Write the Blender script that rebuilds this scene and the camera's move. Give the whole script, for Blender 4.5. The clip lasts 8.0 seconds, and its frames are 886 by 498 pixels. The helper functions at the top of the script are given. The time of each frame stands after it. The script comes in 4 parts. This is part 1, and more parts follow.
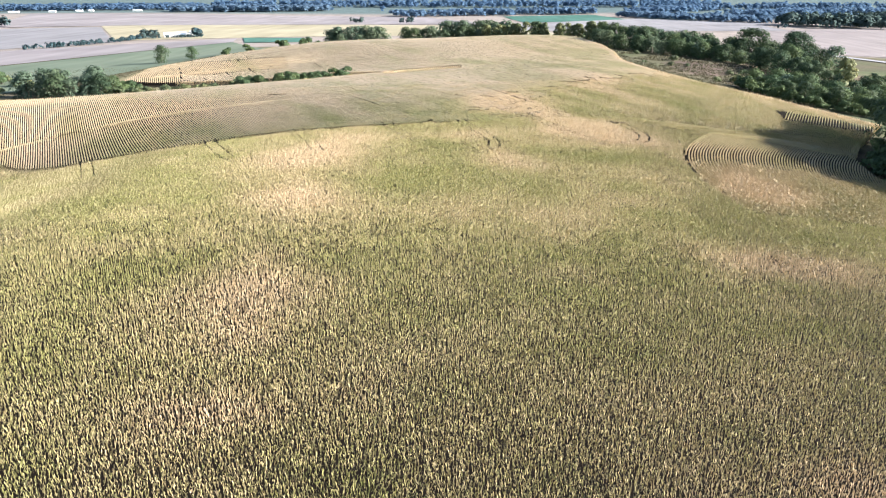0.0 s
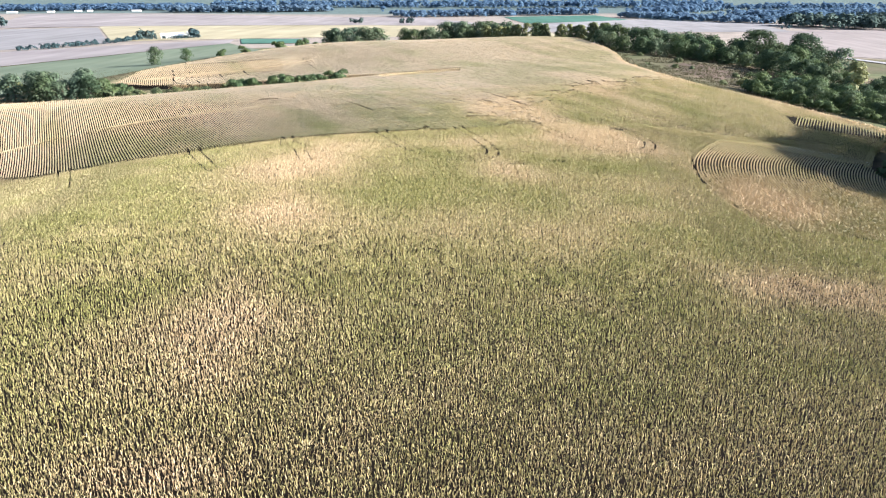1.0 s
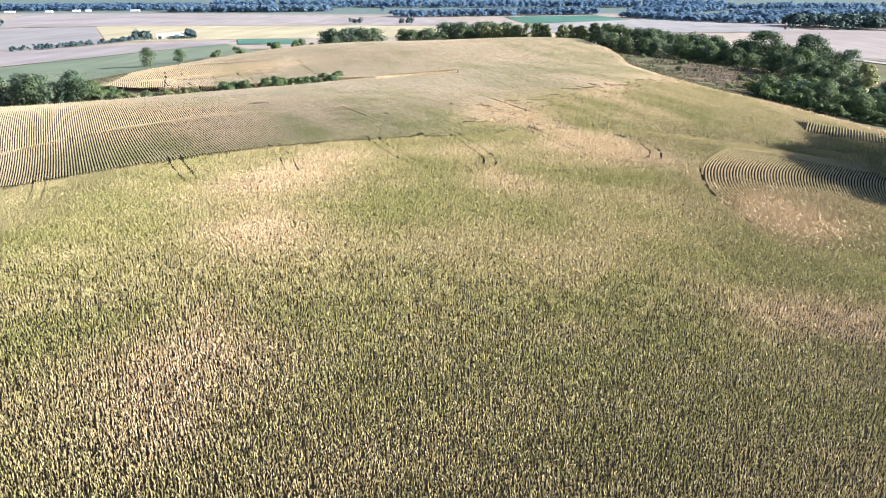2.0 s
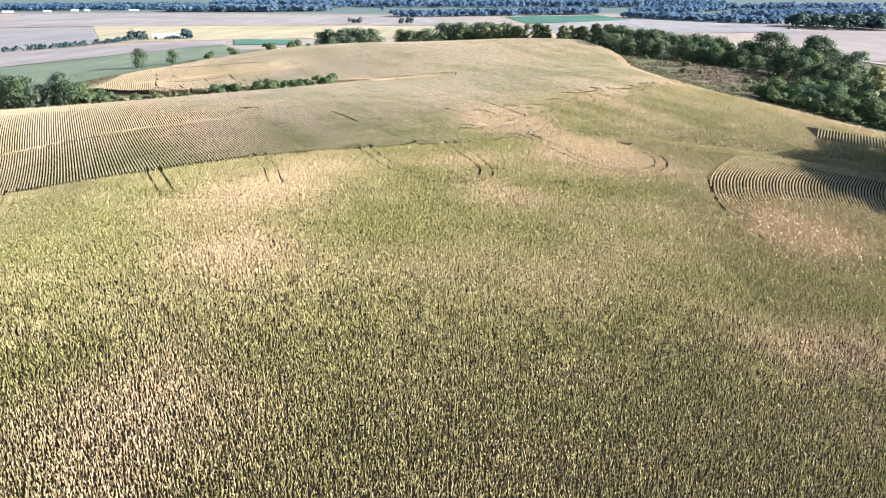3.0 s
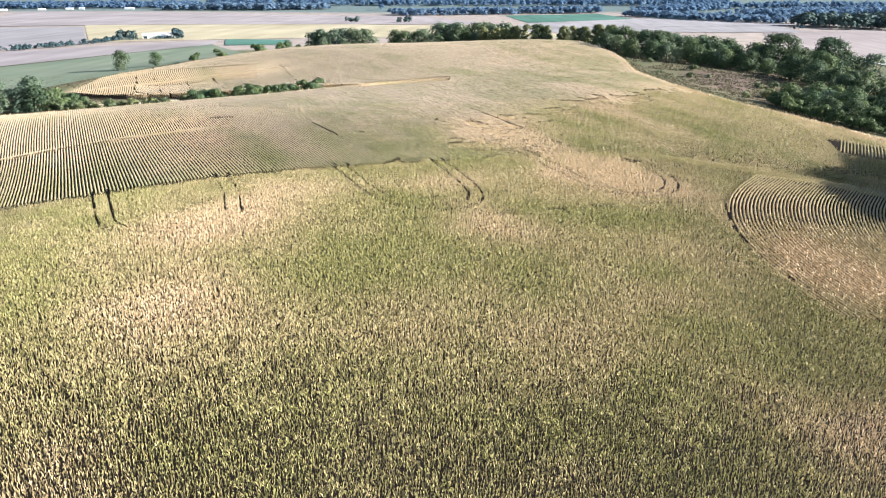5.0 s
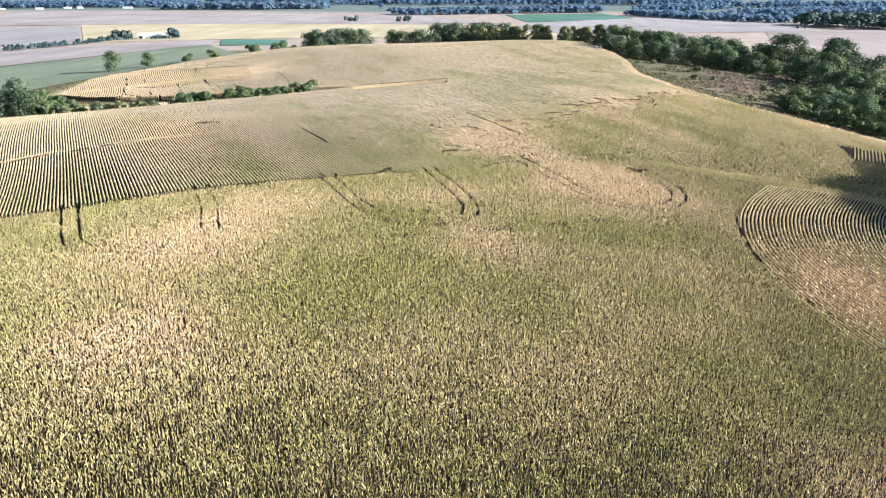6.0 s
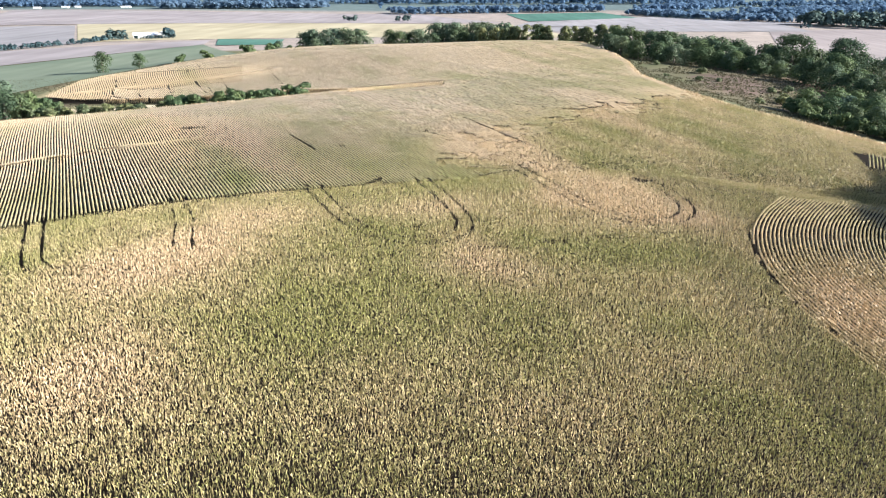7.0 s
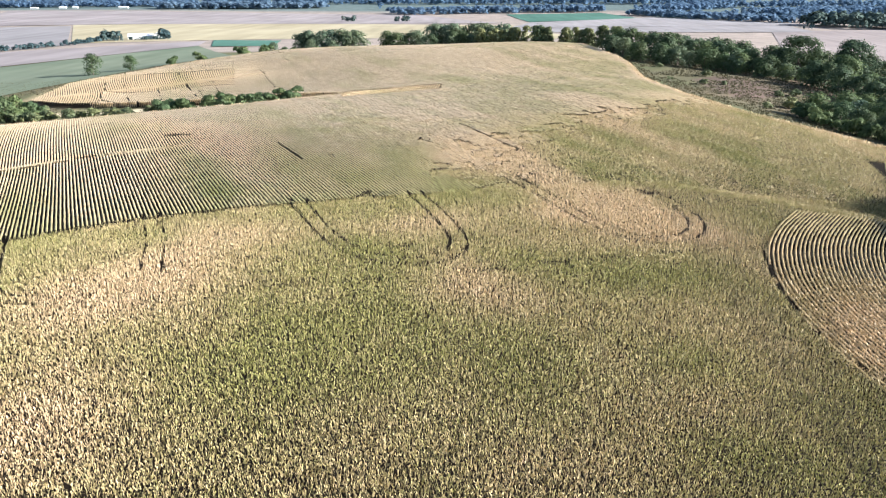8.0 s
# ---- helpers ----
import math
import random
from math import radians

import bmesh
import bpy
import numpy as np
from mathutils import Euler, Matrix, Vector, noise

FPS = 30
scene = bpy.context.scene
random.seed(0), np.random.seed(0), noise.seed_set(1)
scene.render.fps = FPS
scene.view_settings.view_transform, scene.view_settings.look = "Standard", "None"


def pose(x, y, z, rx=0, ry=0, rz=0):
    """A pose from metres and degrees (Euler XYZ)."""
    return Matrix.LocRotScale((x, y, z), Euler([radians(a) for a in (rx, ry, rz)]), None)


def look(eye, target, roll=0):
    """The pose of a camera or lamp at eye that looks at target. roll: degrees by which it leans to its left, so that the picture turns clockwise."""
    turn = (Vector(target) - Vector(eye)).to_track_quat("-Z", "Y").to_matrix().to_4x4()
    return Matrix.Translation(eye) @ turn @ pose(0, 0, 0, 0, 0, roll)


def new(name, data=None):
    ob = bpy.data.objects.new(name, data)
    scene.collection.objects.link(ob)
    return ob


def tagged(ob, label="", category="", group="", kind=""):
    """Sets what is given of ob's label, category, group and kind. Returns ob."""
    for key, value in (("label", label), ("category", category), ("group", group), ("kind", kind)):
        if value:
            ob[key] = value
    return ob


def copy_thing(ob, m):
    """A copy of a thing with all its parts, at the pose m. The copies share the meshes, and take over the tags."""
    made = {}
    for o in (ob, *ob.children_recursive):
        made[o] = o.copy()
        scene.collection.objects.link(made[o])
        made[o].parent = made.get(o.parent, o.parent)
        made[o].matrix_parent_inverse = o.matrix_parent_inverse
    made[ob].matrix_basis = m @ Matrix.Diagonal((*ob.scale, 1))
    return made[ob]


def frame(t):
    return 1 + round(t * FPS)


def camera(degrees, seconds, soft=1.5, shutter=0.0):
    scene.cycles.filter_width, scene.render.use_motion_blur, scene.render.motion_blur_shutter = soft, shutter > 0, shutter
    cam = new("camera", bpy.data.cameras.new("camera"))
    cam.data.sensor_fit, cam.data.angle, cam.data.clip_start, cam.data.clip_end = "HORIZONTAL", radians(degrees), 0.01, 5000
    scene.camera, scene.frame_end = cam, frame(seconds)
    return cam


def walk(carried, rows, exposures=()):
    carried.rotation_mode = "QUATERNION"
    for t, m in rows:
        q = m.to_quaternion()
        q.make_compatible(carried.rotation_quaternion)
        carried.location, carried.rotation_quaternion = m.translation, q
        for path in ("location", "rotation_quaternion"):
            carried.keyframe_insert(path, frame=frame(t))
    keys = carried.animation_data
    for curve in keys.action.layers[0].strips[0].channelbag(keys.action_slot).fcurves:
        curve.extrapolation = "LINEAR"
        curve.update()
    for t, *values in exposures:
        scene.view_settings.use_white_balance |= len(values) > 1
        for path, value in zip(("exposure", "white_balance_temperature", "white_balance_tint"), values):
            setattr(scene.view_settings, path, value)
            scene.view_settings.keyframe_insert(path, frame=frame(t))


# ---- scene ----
# ---------------------------------------------------------------- camera
cam = camera(57.6, 8.0, soft=1.1)
METRES, EYE, TILT, LEAN, TURN = 80.0, 41.5, 0.0, 2.75, 0.0
ROWS = [
    (0.0, 0.0, 0.0, 0.0, 0.92, -19.23, -2.64),
    (0.5, 0.0064, 0.0623, 0.0001, 0.96, -19.22, -2.64),
    (1.0, 0.0134, 0.1251, -0.0001, 1.01, -19.22, -2.65),
    (1.5, 0.0207, 0.188, -0.0003, 1.04, -19.23, -2.65),
    (3.0, 0.0447, 0.3761, 0.0003, 1.15, -19.28, -2.68),
    (3.5, 0.0533, 0.4391, 0.0011, 1.16, -19.29, -2.69),
    (4.0, 0.0621, 0.5022, 0.0018, 1.16, -19.32, -2.7),
    (4.5, 0.0708, 0.565, 0.0022, 1.19, -19.37, -2.71),
    (6.0, 0.0939, 0.7494, 0.0024, 1.28, -19.48, -2.72),
    (6.5, 0.1014, 0.8098, 0.002, 1.31, -19.51, -2.71),
    (7.0, 0.1086, 0.8707, 0.0013, 1.33, -19.55, -2.72),
    (7.5, 0.1149, 0.9315, -0.0, 1.33, -19.53, -2.71),
    (8.0, 0.1213, 0.9925, -0.0002, 1.35, -19.54, -2.7),
]
EXPOSURE, KELVIN, TINT = 2.0, 6250, 10
walk(cam, [(t, pose(0, 0, EYE, TILT, LEAN, TURN) @ pose(METRES * x, METRES * y, METRES * z, 90 + pitch, roll, yaw))
           for t, x, y, z, yaw, pitch, roll in ROWS], exposures=[(0.0, EXPOSURE + 0.05, KELVIN, TINT), (4.5, EXPOSURE, KELVIN, TINT), (8.0, EXPOSURE - 0.09, KELVIN, TINT)])

# ---------------------------------------------------------------- light
SUN_ELEVATION, SUN_AZIMUTH = 22.0, 95.0        # azimuth clockwise from +y
world = bpy.data.worlds.new("world")
scene.world = world
world.use_nodes = True
sky = world.node_tree.nodes.new("ShaderNodeTexSky")
sky.sky_type, sky.sun_disc = "NISHITA", False
sky.sun_elevation, sky.sun_rotation = radians(SUN_ELEVATION), radians(SUN_AZIMUTH)
background = world.node_tree.nodes["Background"]
background.inputs["Strength"].default_value = 0.06
world.node_tree.links.new(sky.outputs["Color"], background.inputs["Color"])

sun = new("sun", bpy.data.lights.new("sun", "SUN"))
sun.data.energy, sun.data.angle, sun.data.color = 5.0, radians(0.5), (1.0, 0.95, 0.90)
_e, _a = radians(SUN_ELEVATION), radians(SUN_AZIMUTH)
SUN_WAY = Vector((math.sin(_a) * math.cos(_e), math.cos(_a) * math.cos(_e), math.sin(_e)))
sun.matrix_world = look(SUN_WAY * 300, (0, 0, 0))

# ---------------------------------------------------------------- numbers of the land
CX, CY, CS = (-150, -75, 0, 75, 150), (70, 140, 210, 280, 350, 420, 490), 62.0
SWELL = [19.79, -10.42, 7.37, -5.47, 10.75, -31.81, 20.05, -14.41, 7.89, -18.57, -8.19, 1.95, 0.75, 2.79, -5.4, 12.58, -6.02, 5.75, -6.14, 7.77, -14.81, 12.05, -11.96, 20.48, -18.77, 6.46, -13.05, 12.7, -16.89, 18.33, -2.79, 12.48, -3.28, 18.69, -10.76]
BX, BY, BS = (-600, -200, 200, 600), (0, 400, 800, 1200), 330.0
HILL = [-11.2, 30.53, 19.76, -16.74, 17.2, -10.14, 21.56, -14.49, -4.49, 17.89, 0.26, 6.85, 10.75, -5.56, 2.75, 6.84]
VALLEY = -42.0
CORN = 2.2                                       # height of the crop


def lattice(ix, iy, seed):
    n = (ix.astype(np.int64) * 374761393 + iy.astype(np.int64) * 668265263 + seed * 974711) & 0x7FFFFFFF
    n = ((n ^ (n >> 13)) * 1274126177) & 0x7FFFFFFF
    return ((n ^ (n >> 16)) & 0xFFFF) / 65535.0


def value_noise(x, y, size, seed=0):
    """Smooth noise from 0 to 1 with features of that size in metres."""
    u, v = np.asarray(x, float) / size + 1000.0, np.asarray(y, float) / size + 1000.0
    i, j = np.floor(u), np.floor(v)
    f, g = u - i, v - j
    f, g = f * f * (3 - 2 * f), g * g * (3 - 2 * g)
    a, b = lattice(i, j, seed), lattice(i + 1, j, seed)
    c, d = lattice(i, j + 1, seed), lattice(i + 1, j + 1, seed)
    return (a * (1 - f) + b * f) * (1 - g) + (c * (1 - f) + d * f) * g


def along(x, y, ax, ay, bx, by):
    """How far along the line from a to b (0 to 1) and how far to its left, in metres."""
    dx, dy = bx - ax, by - ay
    n = math.hypot(dx, dy)
    return ((x - ax) * dx + (y - ay) * dy) / (n * n), ((y - ay) * dx - (x - ax) * dy) / n


# terraces across the slope: ends, height of the bank, depth of the channel behind it
TERRACES = [(-150, 220, -50, 262, 0.2, 1.0), (50, 230, 112, 216, 0.6, 1.2), (-160, 405, -70, 440, 0.8, 1.0)]


def soil(x, y):
    """The height of the ground."""
    x, y = np.asarray(x, float), np.asarray(y, float)
    z = np.full(np.broadcast(x, y).shape, VALLEY)
    k = 0
    for cy in CY:
        for cx in CX:
            z = z + SWELL[k] * np.exp(-((x - cx) ** 2 + (y - cy) ** 2) / (2 * CS * CS))
            k += 1
    k = 0
    for cy in BY:
        for cx in BX:
            z = z + HILL[k] * np.exp(-((x - cx) ** 2 + (y - cy) ** 2) / (2 * BS * BS))
            k += 1
    for ax, ay, bx, by, up, down in TERRACES:
        s, d = along(x, y, ax, ay, bx, by)
        fade = 1 / (1 + np.exp(-np.clip(s - 0.06, -5, 5) * 40)) / (1 + np.exp(np.clip(s - 0.94, -5, 5) * 40))
        drop = np.where(d < 4.0, np.clip(d / 4.0, 0, 1) ** 2 * (3 - 2 * np.clip(d / 4.0, 0, 1)), np.exp(-((d - 4.0) / 10.0) ** 2))
        z = z + fade * (up * np.exp(-(d / 5.0) ** 2) - down * drop)
    return z


def level(x, y):
    return float(soil(x, y))


# ---------------------------------------------------------------- materials
def material(name):
    m = bpy.data.materials.new(name)
    m.use_nodes = True
    return m, m.node_tree.nodes, m.node_tree.links, m.node_tree.nodes["Principled BSDF"]


def node(nodes, kind, **values):
    n = nodes.new(kind)
    for key, value in values.items():
        n.inputs[key.replace("_", " ")].default_value = value
    return n


def mix(nodes, links, fac, a, b, blend="MIX"):
    n = nodes.new("ShaderNodeMix")
    n.data_type, n.blend_type = "RGBA", blend
    for socket, value in ((n.inputs[0], fac), (n.inputs[6], a), (n.inputs[7], b)):
        if hasattr(value, "is_output"):
            links.new(value, socket)
        else:
            socket.default_value = value
    return n.outputs[2]


def rgb(r, g, b):
    return (r, g, b, 1.0)


def spread(nodes, links, source, low, high):
    n = nodes.new("ShaderNodeMapRange")
    links.new(source, n.inputs[0])
    n.inputs[1].default_value, n.inputs[2].default_value = low, high
    return n.outputs[0]


def noise_of(nodes, links, scale, detail=3.0):
    """Noise over the world's metres."""
    co = nodes.new("ShaderNodeNewGeometry")
    n = node(nodes, "ShaderNodeTexNoise", Scale=scale, Detail=detail)
    links.new(co.outputs["Position"], n.inputs["Vector"])
    return n.outputs["Fac"]


def corn_material():
    m, nodes, links, bsdf = material("ripening_corn")
    dry = nodes.new("ShaderNodeAttribute")
    dry.attribute_name = "dry"
    tone = nodes.new("ShaderNodeAttribute")
    tone.attribute_name = "tone"
    green = mix(nodes, links, tone.outputs["Fac"], rgb(0.10, 0.105, 0.025), rgb(0.35, 0.34, 0.115))
    straw = mix(nodes, links, tone.outputs["Fac"], rgb(0.38, 0.265, 0.14), rgb(0.70, 0.545, 0.355))
    both = mix(nodes, links, dry.outputs["Fac"], green, straw)
    blotch = spread(nodes, links, noise_of(nodes, links, 0.9, 4.0), 0.3, 0.7)
    both = mix(nodes, links, 0.16, both, mix(nodes, links, blotch, rgb(0.55, 0.5, 0.4), rgb(1, 1, 0.95)), "MULTIPLY")
    links.new(both, bsdf.inputs["Base Color"])
    bsdf.inputs["Roughness"].default_value = 0.55
    bsdf.inputs["Specular IOR Level"].default_value = 0.35
    thin = nodes.new("ShaderNodeBsdfTranslucent")
    links.new(both, thin.inputs["Color"])
    join = nodes.new("ShaderNodeMixShader")
    join.inputs[0].default_value = 0.12
    links.new(bsdf.outputs[0], join.inputs[1])
    links.new(thin.outputs[0], join.inputs[2])
    links.new(join.outputs[0], nodes["Material Output"].inputs["Surface"])
    return m


def leaf_material(name, dark, bright, thin_part=0.2, sheen=0.25):
    m, nodes, links, bsdf = material(name)
    geo = nodes.new("ShaderNodeNewGeometry")
    info = nodes.new("ShaderNodeObjectInfo")
    a = mix(nodes, links, geo.outputs["Random Per Island"], rgb(*dark), rgb(*bright))
    b = mix(nodes, links, info.outputs["Random"], rgb(0.72, 0.8, 0.8), rgb(1.2, 1.1, 0.9))
    both = mix(nodes, links, 1.0, a, b, "MULTIPLY")
    patch = spread(nodes, links, noise_of(nodes, links, 0.25), 0.35, 0.65)
    both = mix(nodes, links, 0.5, both, mix(nodes, links, patch, rgb(0.6, 0.7, 0.6), rgb(1.15, 1.1, 0.9)), "MULTIPLY")
    links.new(both, bsdf.inputs["Base Color"])
    bsdf.inputs["Roughness"].default_value = 0.6
    bsdf.inputs["Specular IOR Level"].default_value = sheen
    thin = nodes.new("ShaderNodeBsdfTranslucent")
    links.new(both, thin.inputs["Color"])
    join = nodes.new("ShaderNodeMixShader")
    join.inputs[0].default_value = thin_part
    links.new(bsdf.outputs[0], join.inputs[1])
    links.new(thin.outputs[0], join.inputs[2])
    links.new(join.outputs[0], nodes["Material Output"].inputs["Surface"])
    return m


def rough_material(name, dark, bright, scale, rough=0.9, fine=6.0, bump=0.0):
    m, nodes, links, bsdf = material(name)
    big = spread(nodes, links, noise_of(nodes, links, scale, 4.0), 0.3, 0.7)
    small = spread(nodes, links, noise_of(nodes, links, scale * fine, 5.0), 0.25, 0.75)
    a = mix(nodes, links, big, rgb(*dark), rgb(*bright))
    a = mix(nodes, links, 0.5, a, mix(nodes, links, small, rgb(0.65, 0.65, 0.65), rgb(1.15, 1.15, 1.15)), "MULTIPLY")
    links.new(a, bsdf.inputs["Base Color"])
    bsdf.inputs["Roughness"].default_value = rough
    bsdf.inputs["Specular IOR Level"].default_value = 0.2
    if bump:
        bn = node(nodes, "ShaderNodeBump", Strength=0.6, Distance=bump)
        links.new(noise_of(nodes, links, scale * fine * 2, 4.0), bn.inputs["Height"])
        links.new(bn.outputs[0], bsdf.inputs["Normal"])
    return m


def drilled_material(name, dark, bright, turn, pitch):
    """A far field with faint drill lines in one direction."""
    m, nodes, links, bsdf = material(name)
    geo = nodes.new("ShaderNodeNewGeometry")
    mapping = node(nodes, "ShaderNodeMapping")
    mapping.inputs["Rotation"].default_value = (0, 0, radians(turn))
    mapping.inputs["Scale"].default_value = (1 / pitch, 0.1 / pitch, 0.0)
    links.new(geo.outputs["Position"], mapping.inputs["Vector"])
    lines = node(nodes, "ShaderNodeTexNoise", Scale=1.0, Detail=3.0)
    links.new(mapping.outputs[0], lines.inputs["Vector"])
    big = spread(nodes, links, noise_of(nodes, links, 0.012, 4.0), 0.3, 0.7)
    a = mix(nodes, links, big, rgb(*dark), rgb(*bright))
    s = spread(nodes, links, lines.outputs["Fac"], 0.3, 0.7)
    a = mix(nodes, links, 0.7, a, mix(nodes, links, s, rgb(0.72, 0.72, 0.7), rgb(1.1, 1.1, 1.1)), "MULTIPLY")
    links.new(a, bsdf.inputs["Base Color"])
    bsdf.inputs["Roughness"].default_value = 0.9
    bsdf.inputs["Specular IOR Level"].default_value = 0.15
    return m


def ground_material():
    m, nodes, links, bsdf = material("open_ground")
    tint = nodes.new("ShaderNodeAttribute")
    tint.attribute_name = "cover"
    big = spread(nodes, links, noise_of(nodes, links, 0.06, 4.0), 0.3, 0.7)
    small = spread(nodes, links, noise_of(nodes, links, 0.8, 5.0), 0.25, 0.75)
    a = mix(nodes, links, 0.6, tint.outputs["Color"], mix(nodes, links, big, rgb(0.6, 0.6, 0.55), rgb(1.2, 1.15, 1.1)), "MULTIPLY")
    a = mix(nodes, links, 0.6, a, mix(nodes, links, small, rgb(0.6, 0.6, 0.6), rgb(1.2, 1.2, 1.2)), "MULTIPLY")
    links.new(a, bsdf.inputs["Base Color"])
    bsdf.inputs["Roughness"].default_value = 0.95
    bsdf.inputs["Specular IOR Level"].default_value = 0.1
    return m


CORN_LEAF = corn_material()
GROUND = ground_material()
LEAF_GREEN = leaf_material("broad_leaves", (0.07, 0.106, 0.06), (0.115, 0.158, 0.088), 0.32, 0.1)
LEAF_DARK = leaf_material("dark_leaves", (0.054, 0.084, 0.056), (0.09, 0.124, 0.078), 0.3, 0.1)
# broad leaves again, greyed and lightened: haze put into the colour
LEAF_HAZE_PALE = leaf_material("haze_paled_leaves", (0.105, 0.145, 0.11), (0.15, 0.195, 0.15), 0.34, 0.1)
LEAF_GREY = leaf_material("grey_leaves", (0.09, 0.11, 0.06), (0.2, 0.22, 0.12))
# the blue of distant haze is put into these two leaf colours
LEAF_FAR_HAZE = leaf_material("far_haze_leaves", (0.06, 0.092, 0.11), (0.085, 0.125, 0.15), 0.1, 0.0)
LEAF_HAZE_BLUE = leaf_material("distant_haze_leaves", (0.135, 0.22, 0.40), (0.155, 0.245, 0.43), 0.5, 0.0)
BARK = rough_material("grey_bark", (0.09, 0.075, 0.06), (0.2, 0.17, 0.14), 1.5)
WEED = leaf_material("dry_weeds", (0.06, 0.058, 0.036), (0.14, 0.125, 0.085))
WHITE_PAINT = rough_material("white_paint", (0.72, 0.72, 0.7), (0.82, 0.82, 0.8), 0.2, 0.6)
STEEL_ROOF = rough_material("pale_steel_roof", (0.5, 0.53, 0.56), (0.66, 0.68, 0.7), 0.2, 0.45)
GREY_ROOF = rough_material("grey_shingles", (0.16, 0.16, 0.17), (0.26, 0.26, 0.27), 0.4, 0.8)


# ---------------------------------------------------------------- meshes from arrays
def mesh_of(name, verts, faces, mat, floats=None, colours=None):
    """A mesh of triangles or quads from arrays, with float attributes on its points."""
    verts, faces = np.asarray(verts, np.float32), np.asarray(faces, np.int32)
    me = bpy.data.meshes.new(name)
    me.vertices.add(len(verts))
    me.vertices.foreach_set("co", verts.ravel())
    n, k = faces.shape
    me.loops.add(n * k)
    me.loops.foreach_set("vertex_index", faces.ravel())
    me.polygons.add(n)
    me.polygons.foreach_set("loop_start", np.arange(0, n * k, k, dtype=np.int32))
    me.update(calc_edges=True)
    for key, values in (floats or {}).items():
        me.attributes.new(key, "FLOAT", "POINT").data.foreach_set("value", np.asarray(values, np.float32))
    for key, values in (colours or {}).items():
        me.attributes.new(key, "FLOAT_COLOR", "POINT").data.foreach_set("color", np.asarray(values, np.float32).ravel())
    me.materials.append(mat)
    return me


def part(name, me, parent=None, label=""):
    ob = new(name, me)
    if parent:
        ob.parent = parent
    return tagged(ob, label)


def thing(name, x, y, turn=0.0, size=1.0, z=None):
    ob = new(name)
    ob.matrix_basis = pose(x, y, level(x, y) if z is None else z, 0, 0, turn) @ Matrix.Scale(size, 4)
    return ob


# ---------------------------------------------------------------- the ground sheet
def graded(low, high, fine_low, fine_high, step, grow=1.1):
    inner = list(np.arange(fine_low, fine_high + step / 2, step))
    s, up = step, [inner[-1]]
    while up[-1] < high:
        s *= grow
        up.append(up[-1] + s)
    s, down = step, [inner[0]]
    while down[-1] > low:
        s *= grow
        down.append(down[-1] - s)
    return np.array(down[:0:-1] + inner + up[1:])


def headland(x):
    """The line across the hill where the cross rows end and the long rows begin."""
    x = np.asarray(x, float)
    y = 217.3 + 0.40 * x - np.where(x > 0, 0.0014, 0.0009) * x * x
    y = np.where(x < -60, 189.6 + 0.008 * (x + 68) ** 2, y)
    return np.where(x > 45, 232.5 + 0.02 * (x - 45), y)


def in_corn(x, y):
    """Where the maize stands: the hill, the nose beyond it, the far slope."""
    x, y = np.asarray(x, float), np.asarray(y, float)
    east = np.interp(y, [-100, 190, 198, 214, 232, 262, 300, 318, 345, 390, 430, 455, 475, 520], [112, 112, 105, 107, 117, 138, 112, 94, 83, 79, 82, 80, 74, 70])
    hollow = np.interp(x, [-260, -150, -120, -88, -62, -45, -30, -28], [298, 305, 322, 338, 350, 362, 366, 366])
    beyond = np.interp(x, [-260, -169, -165, -146, -120, -95, -62, -45, -30, -28], [900, 900, 402, 394, 388, 380, 376, 372, 366, 366])
    far = np.interp(x, [-170, -160, -130, -90, -40, 0, 40, 80], [428, 448, 482, 508, 525, 530, 530, 520])
    return (x < east) & (y < far) & ((y < hollow) | (y > beyond)) & (x > -230)


def ground_cover(x, y):
    n = value_noise(x, y, 22, 3)
    n2 = value_noise(x, y, 60, 4)
    c = np.zeros((len(x), 4))
    c[:] = (0.29, 0.25, 0.225, 1)                                    # far stubble
    c[(y > 1620) | ((y > 1250) & (x > 300))] = (0.11, 0.15, 0.15, 1)         # far wooded country, blue haze put into its colour
    near = (y < 640) & (np.abs(x) < 330)
    meadow = np.stack([0.085 + 0.05 * n, 0.085 + 0.05 * n2, 0.05 + 0.025 * n, np.ones(len(x))], 1)
    c[near] = meadow[near]
    purple = near & (np.hypot((x - 118) / 16, (y - 398) / 22) < 0.6 + 0.8 * n)
    c[purple] = np.stack([0.1 + 0.03 * n, 0.08 + 0.02 * n2, 0.06 + 0.02 * n, np.ones(len(x))], 1)[purple]
    hollow = (x > -150) & (x < -25) & (y > 345) & (y < 400)
    c[hollow] = np.stack([0.2 + 0.08 * n, 0.185 + 0.07 * n2, 0.11 + 0.04 * n, np.ones(len(x))], 1)[hollow]
    corn = in_corn(x, y)
    margin = ~corn & (y > 380) & (x < 70) & (in_corn(x + 9, y - 9) | in_corn(x, y - 10))
    c[margin] = (0.33, 0.28, 0.17, 1)
    # soil under the corn: shade of the unbuilt lower leaves put into its colour
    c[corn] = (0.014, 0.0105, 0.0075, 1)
    return c


